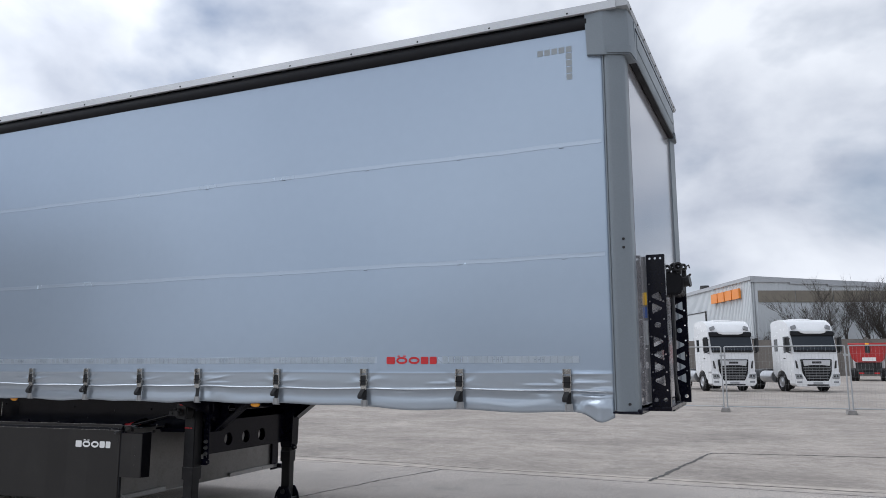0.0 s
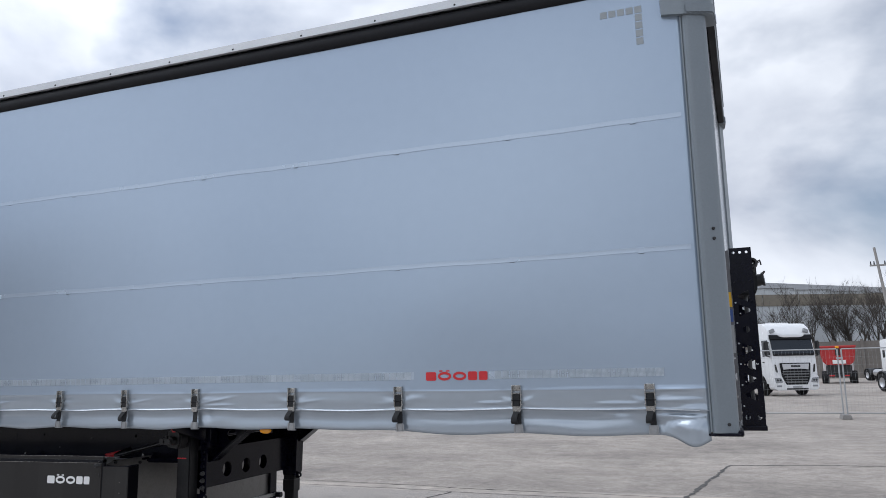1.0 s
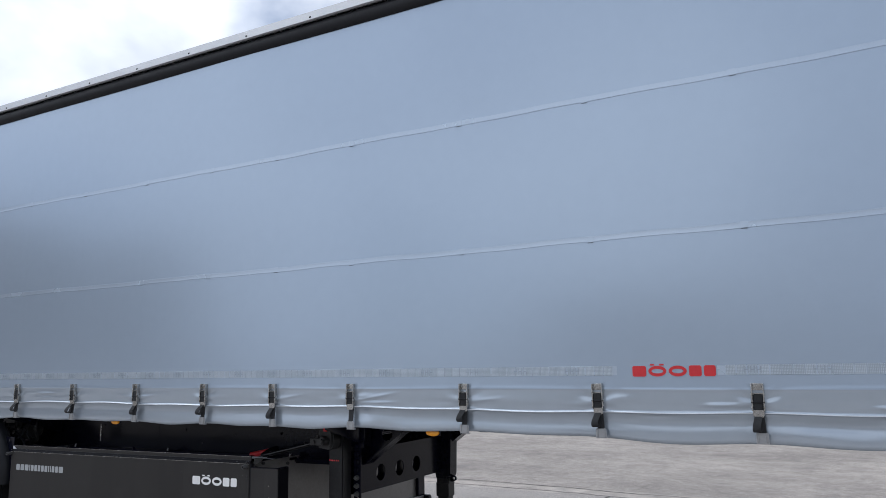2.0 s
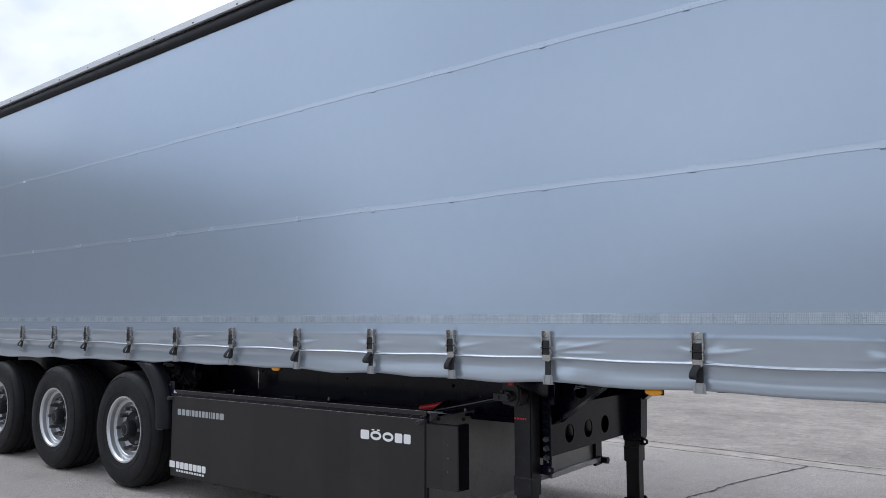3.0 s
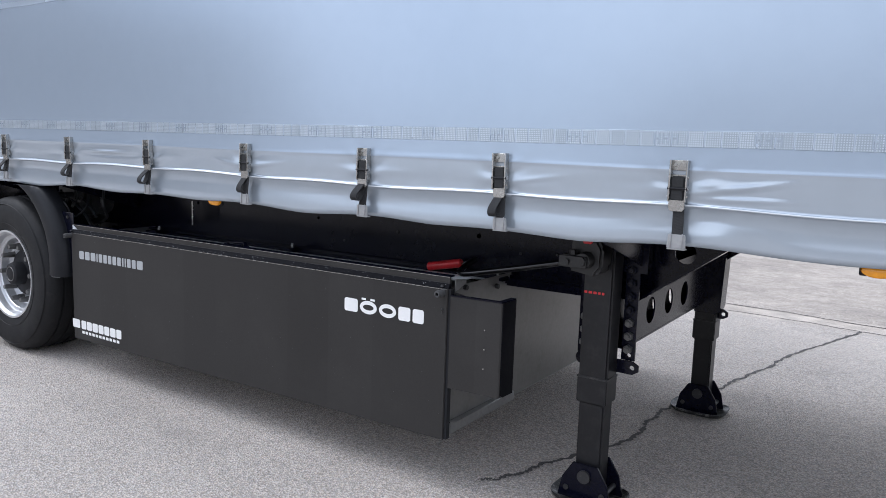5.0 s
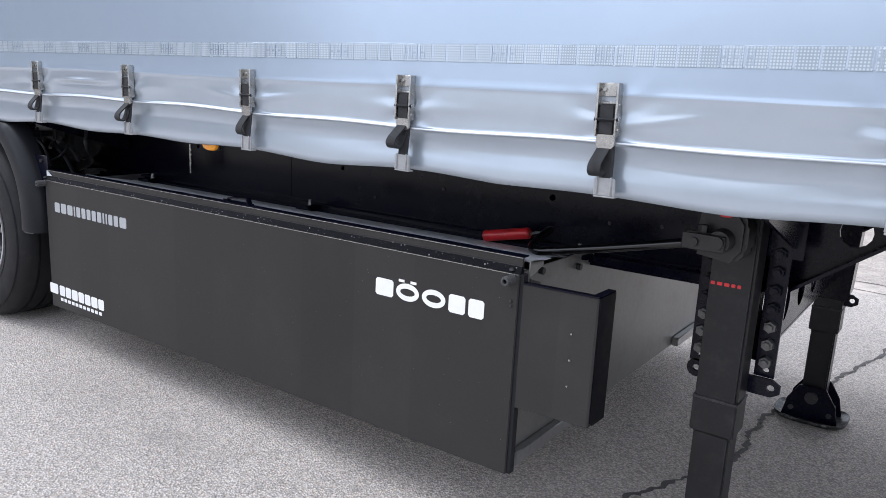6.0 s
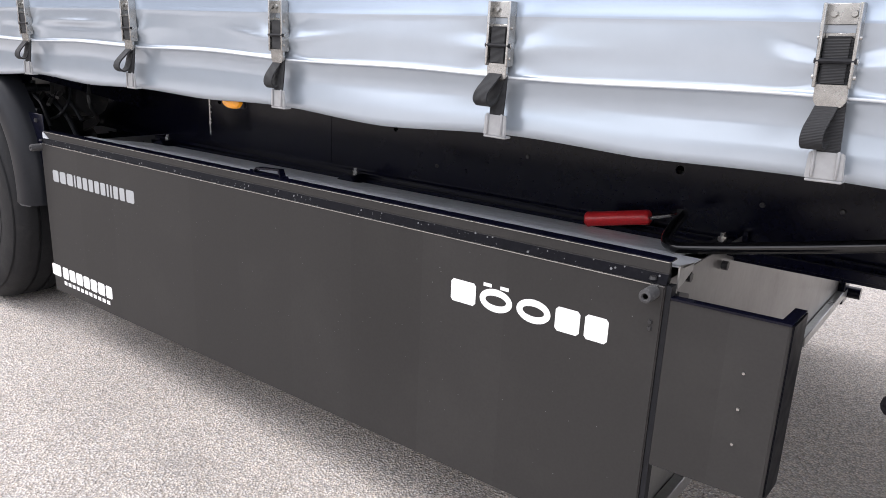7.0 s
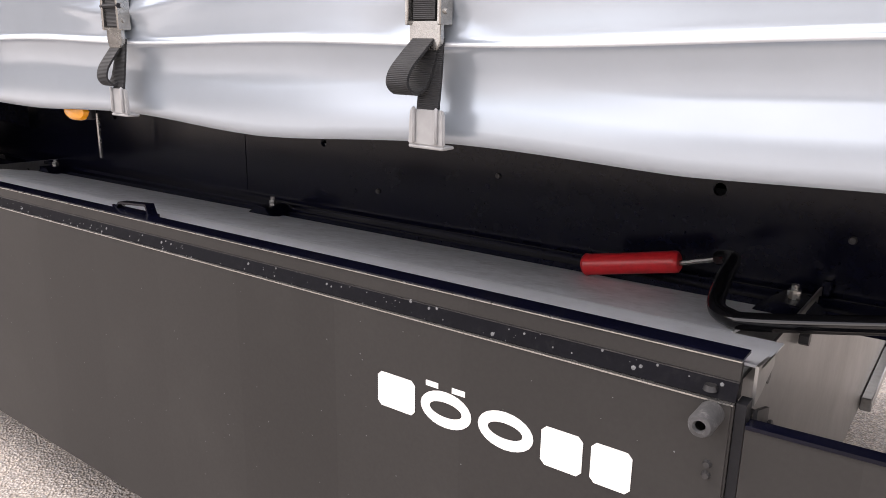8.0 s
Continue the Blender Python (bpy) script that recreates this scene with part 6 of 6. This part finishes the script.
def build_hall():
    """Large pale industrial hall: corner towards the yard, a dark glazing band along its flank."""
    c = Vector((-0.6, 103.94, 0))
    r, lf = Vector((0.914, 0.407, 0)).normalized(), Vector((-0.407, 0.914, 0)).normalized()
    h, L, W, fall = 12.6, 60.0, 42.0, 0.05
    hall = thing("industrial_hall", c, "pale clad industrial hall with an olive glazing band", "building")

    def slab(bm, d, a, b_, z0, z1, out, t, slope=0.0):
        n = Vector((d.y, -d.x, 0)) if d is r else Vector((-d.y, d.x, 0))
        q = [d * a, d * b_, d * b_ + n * (-t), d * a + n * (-t)]
        lo = [bm.verts.new(p + n * out + Vector((0, 0, z0))) for p in q]
        hi = [bm.verts.new(p + n * out + Vector((0, 0, z1 - slope * e))) for p, e in zip(q, (a, b_, b_, a))]
        bm.faces.new(lo[::-1])
        bm.faces.new(hi)
        for k in range(4):
            bm.faces.new((lo[k], lo[(k + 1) % 4], hi[(k + 1) % 4], hi[k]))

    b = bmesh.new()
    slab(b, r, 0, L, 0, h, 0, 0.4, fall)
    w1 = local("wall", b, HALL_WHITE, hall)
    b = bmesh.new()
    slab(b, lf, 0, W, 0, h, 0, 0.4)
    w2 = local("wall", b, HALL_WHITE, hall)
    b = bmesh.new()
    for k in range(119):
        slab(b, r, 0.1 + k * 0.5, 0.22 + k * 0.5, 0.1, h - 0.3, 0.05, 0.08, fall)
    tagged(local("cladding_ribs", b, HALL_WHITE, w1), kind="stuff")
    b = bmesh.new()
    for k in range(80):
        slab(b, lf, 0.1 + k * 0.5, 0.22 + k * 0.5, 0.1, h - 0.3, 0.05, 0.08)
    tagged(local("cladding_ribs", b, HALL_WHITE, w2), kind="stuff")
    for k in range(11):
        b = bmesh.new()
        slab(b, r, 0.8 + k * 4.95, 0.8 + k * 4.95 + 4.85, 9.35, 10.85, 0.14, 0.12)
        local("glazing_panel", b, HALL_BAND, w1)
    b = bmesh.new()
    slab(b, lf, -0.3, W, h - 0.35, h + 0.15, 0.25, 0.5)
    for k in range(12):
        slab(b, r, k * L / 12, (k + 1) * L / 12, h - 0.4 - fall * (k + 1) * L / 12, h + 0.15, 0.25, 0.5, fall)
    local("roof_trim", b, WHITE_ALU, hall)
    b = bmesh.new()
    q = [Vector((0, 0, 0)), r * L, r * L + lf * W, lf * W]
    drop = (0, fall * L, fall * L, 0)
    lo = [b.verts.new(p + Vector((0, 0, h - 0.1 - e))) for p, e in zip(q, drop)]
    hi = [b.verts.new(p + Vector((0, 0, h + 0.1 - e))) for p, e in zip(q, drop)]
    b.faces.new(lo)
    b.faces.new(hi)
    for k in range(4):
        b.faces.new((lo[k], lo[(k + 1) % 4], hi[(k + 1) % 4], hi[k]))
    local("roof", b, WHITE_ALU, hall)
    b = bmesh.new()
    slab(b, lf, 16.3, 26, 0, 9.1, 0.16, 0.2)
    local("sliding_gate", b, HALL_WHITE, hall)
    b = bmesh.new()
    slab(b, lf, 16.2, 26.1, 9.1, 9.25, 0.22, 0.2)
    slab(b, lf, 16.1, 16.3, 0, 9.25, 0.22, 0.2)
    local("gate_frame", b, DARK_STEEL, hall)
    # orange sign of plain blocks
    for k in range(4):
        b = bmesh.new()
        a = 3.0 + (3 - k) * 2.55
        slab(b, lf, a, a + 2.2, 10.1, 11.45, 0.5, 0.3)
        local("sign_block", b, ORANGE_SIGN, hall, label="orange sign block")
    b = bmesh.new()
    cyl(b, lf * 21 + Vector((1.5, 2, h)), lf * 21 + Vector((1.5, 2, h + 1.2)), 0.9, 0.7, 14)
    local("roof_vent", b, DARK_STEEL, hall)


build_hall()


def build_back_wall():
    bm = bmesh.new()
    box(bm, -40, 100, 97.0, 97.5, 0, 4.2)
    solo("boundary_wall", bm, CONCRETE_WALL, "weathered brown concrete boundary wall", "wall", kind="structure")
    bm = bmesh.new()
    for k in range(40):
        box(bm, -40 + k * 3, -39.7 + k * 3, 96.8, 97.0, 0, 4.4)
    solo("wall_posts", bm, CONCRETE_WALL, "concrete posts of the boundary wall", "posts", kind="stuff")
    bm = bmesh.new()
    rnd = random.Random(12)
    for k in range(2600):
        x, y = rnd.uniform(-8, 64), rnd.uniform(97.8, 100)
        p = Vector((x, y, rnd.uniform(0, 2.2)))
        d = Vector((rnd.uniform(-1, 1), rnd.uniform(-0.6, 0.6), rnd.uniform(0.6, 1.8)))
        q = p + d * rnd.uniform(0.8, 1.7)
        e = Vector((0.025, 0.01, 0))
        vs = [bm.verts.new(v) for v in (p - e, p + e, q + e * 0.3, q - e * 0.3)]
        bm.faces.new(vs)
    solo("leafless_hedge", bm, BARK, "tangled leafless brown hedge along the wall", "hedge", kind="stuff")


build_back_wall()


def build_tree(seed, at, height):
    """A leafless tree: forked trunk and fine twigs, one mesh each."""
    rnd = random.Random(seed)
    t = thing("bare_tree", at, "leafless grey-brown tree with fine twigs", "tree", "bare trees by the hall")
    trunk, twigs = bmesh.new(), bmesh.new()

    def limb(p, d, length, r, depth):
        steps = 4 if depth < 2 else 3
        pts, rad = [p], [r]
        for s in range(steps):
            d = (d + Vector((rnd.uniform(-0.16, 0.16), rnd.uniform(-0.16, 0.16), rnd.uniform(-0.03, 0.12)))).normalized()
            p = p + d * length / steps
            pts.append(p)
            rad.append(r * (1 - 0.62 * (s + 1) / steps))
        tube(trunk if depth < 2 else twigs, pts, rad, 6 if depth < 2 else 3)
        if depth >= 4:
            return
        for k in range((5, 6, 5, 4)[depth]):
            i = rnd.randint(1 if depth else 2, steps)
            a = rnd.uniform(0, 6.283)
            spread = rnd.uniform(0.25, 0.6)
            side = Vector((math.cos(a), math.sin(a), 0.25)).normalized()
            limb(pts[i], (d * (1 - spread * 0.5) + side * spread).normalized(), length * rnd.uniform(0.45, 0.72), max(rad[i] * 0.6, 0.012), depth + 1)

    for k in range(rnd.randint(1, 3)):
        limb(Vector((rnd.uniform(-0.4, 0.4), rnd.uniform(-0.4, 0.4), 0)), Vector((rnd.uniform(-0.2, 0.2), rnd.uniform(-0.2, 0.2), 1)).normalized(), height * 0.52, height * 0.017, 0)
    local("trunk", trunk, BARK, t)
    local("crown", twigs, BARK, t)


for i, (x, y, h) in enumerate(((1.1, 99, 8.5), (3.5, 99.5, 9.5), (5.6, 99, 9.0), (7.7, 99.5, 12.5), (9.5, 99, 13.0), (12.3, 99, 11.5), (13.7, 99.6, 13.5), (15.7, 99, 13.5), (17.3, 99.5, 14.5), (19.5, 99, 14), (22.6, 99.5, 14.5), (-4.4, 99, 7.0))):
    build_tree(100 + i, (x, y, 0), 0.8 * h)


def build_pole():
    b = bmesh.new()
    cyl(b, (0, 0, 0), (-1.3, 0, 13.1), 0.20, 0.12, 10)
    p = thing("utility_pole", (15.45, 84, 0), "leaning grey utility pole with a crossarm", "pole")
    local("mast", b, POLE, p)
    b = box(bmesh.new(), -1.85, -0.4, -0.08, 0.08, 11.2, 11.36, 0.02)
    local("crossarm", b, POLE, p)
    for x in (-1.75, -1.45, -0.5):
        b = bmesh.new()
        cyl(b, (x, 0, 11.36), (x, 0, 11.7), 0.07, 0.05, 8)
        local("insulator", b, PLASTIC, p)


build_pole()


def build_behind():
    """Plain halls behind the camera, which close the yard."""
    for x0, x1, y0, y1, h in ((-95, -48, -36, 2, 11.5), (-30, 60, -75, -60, 8)):
        b = bmesh.new()
        box(b, x0, x1, y0, y1, 0, h)
        solo("plain_hall", b, CONCRETE_WALL, "plain dull hall that closes the yard", "building", kind="structure")


build_behind()
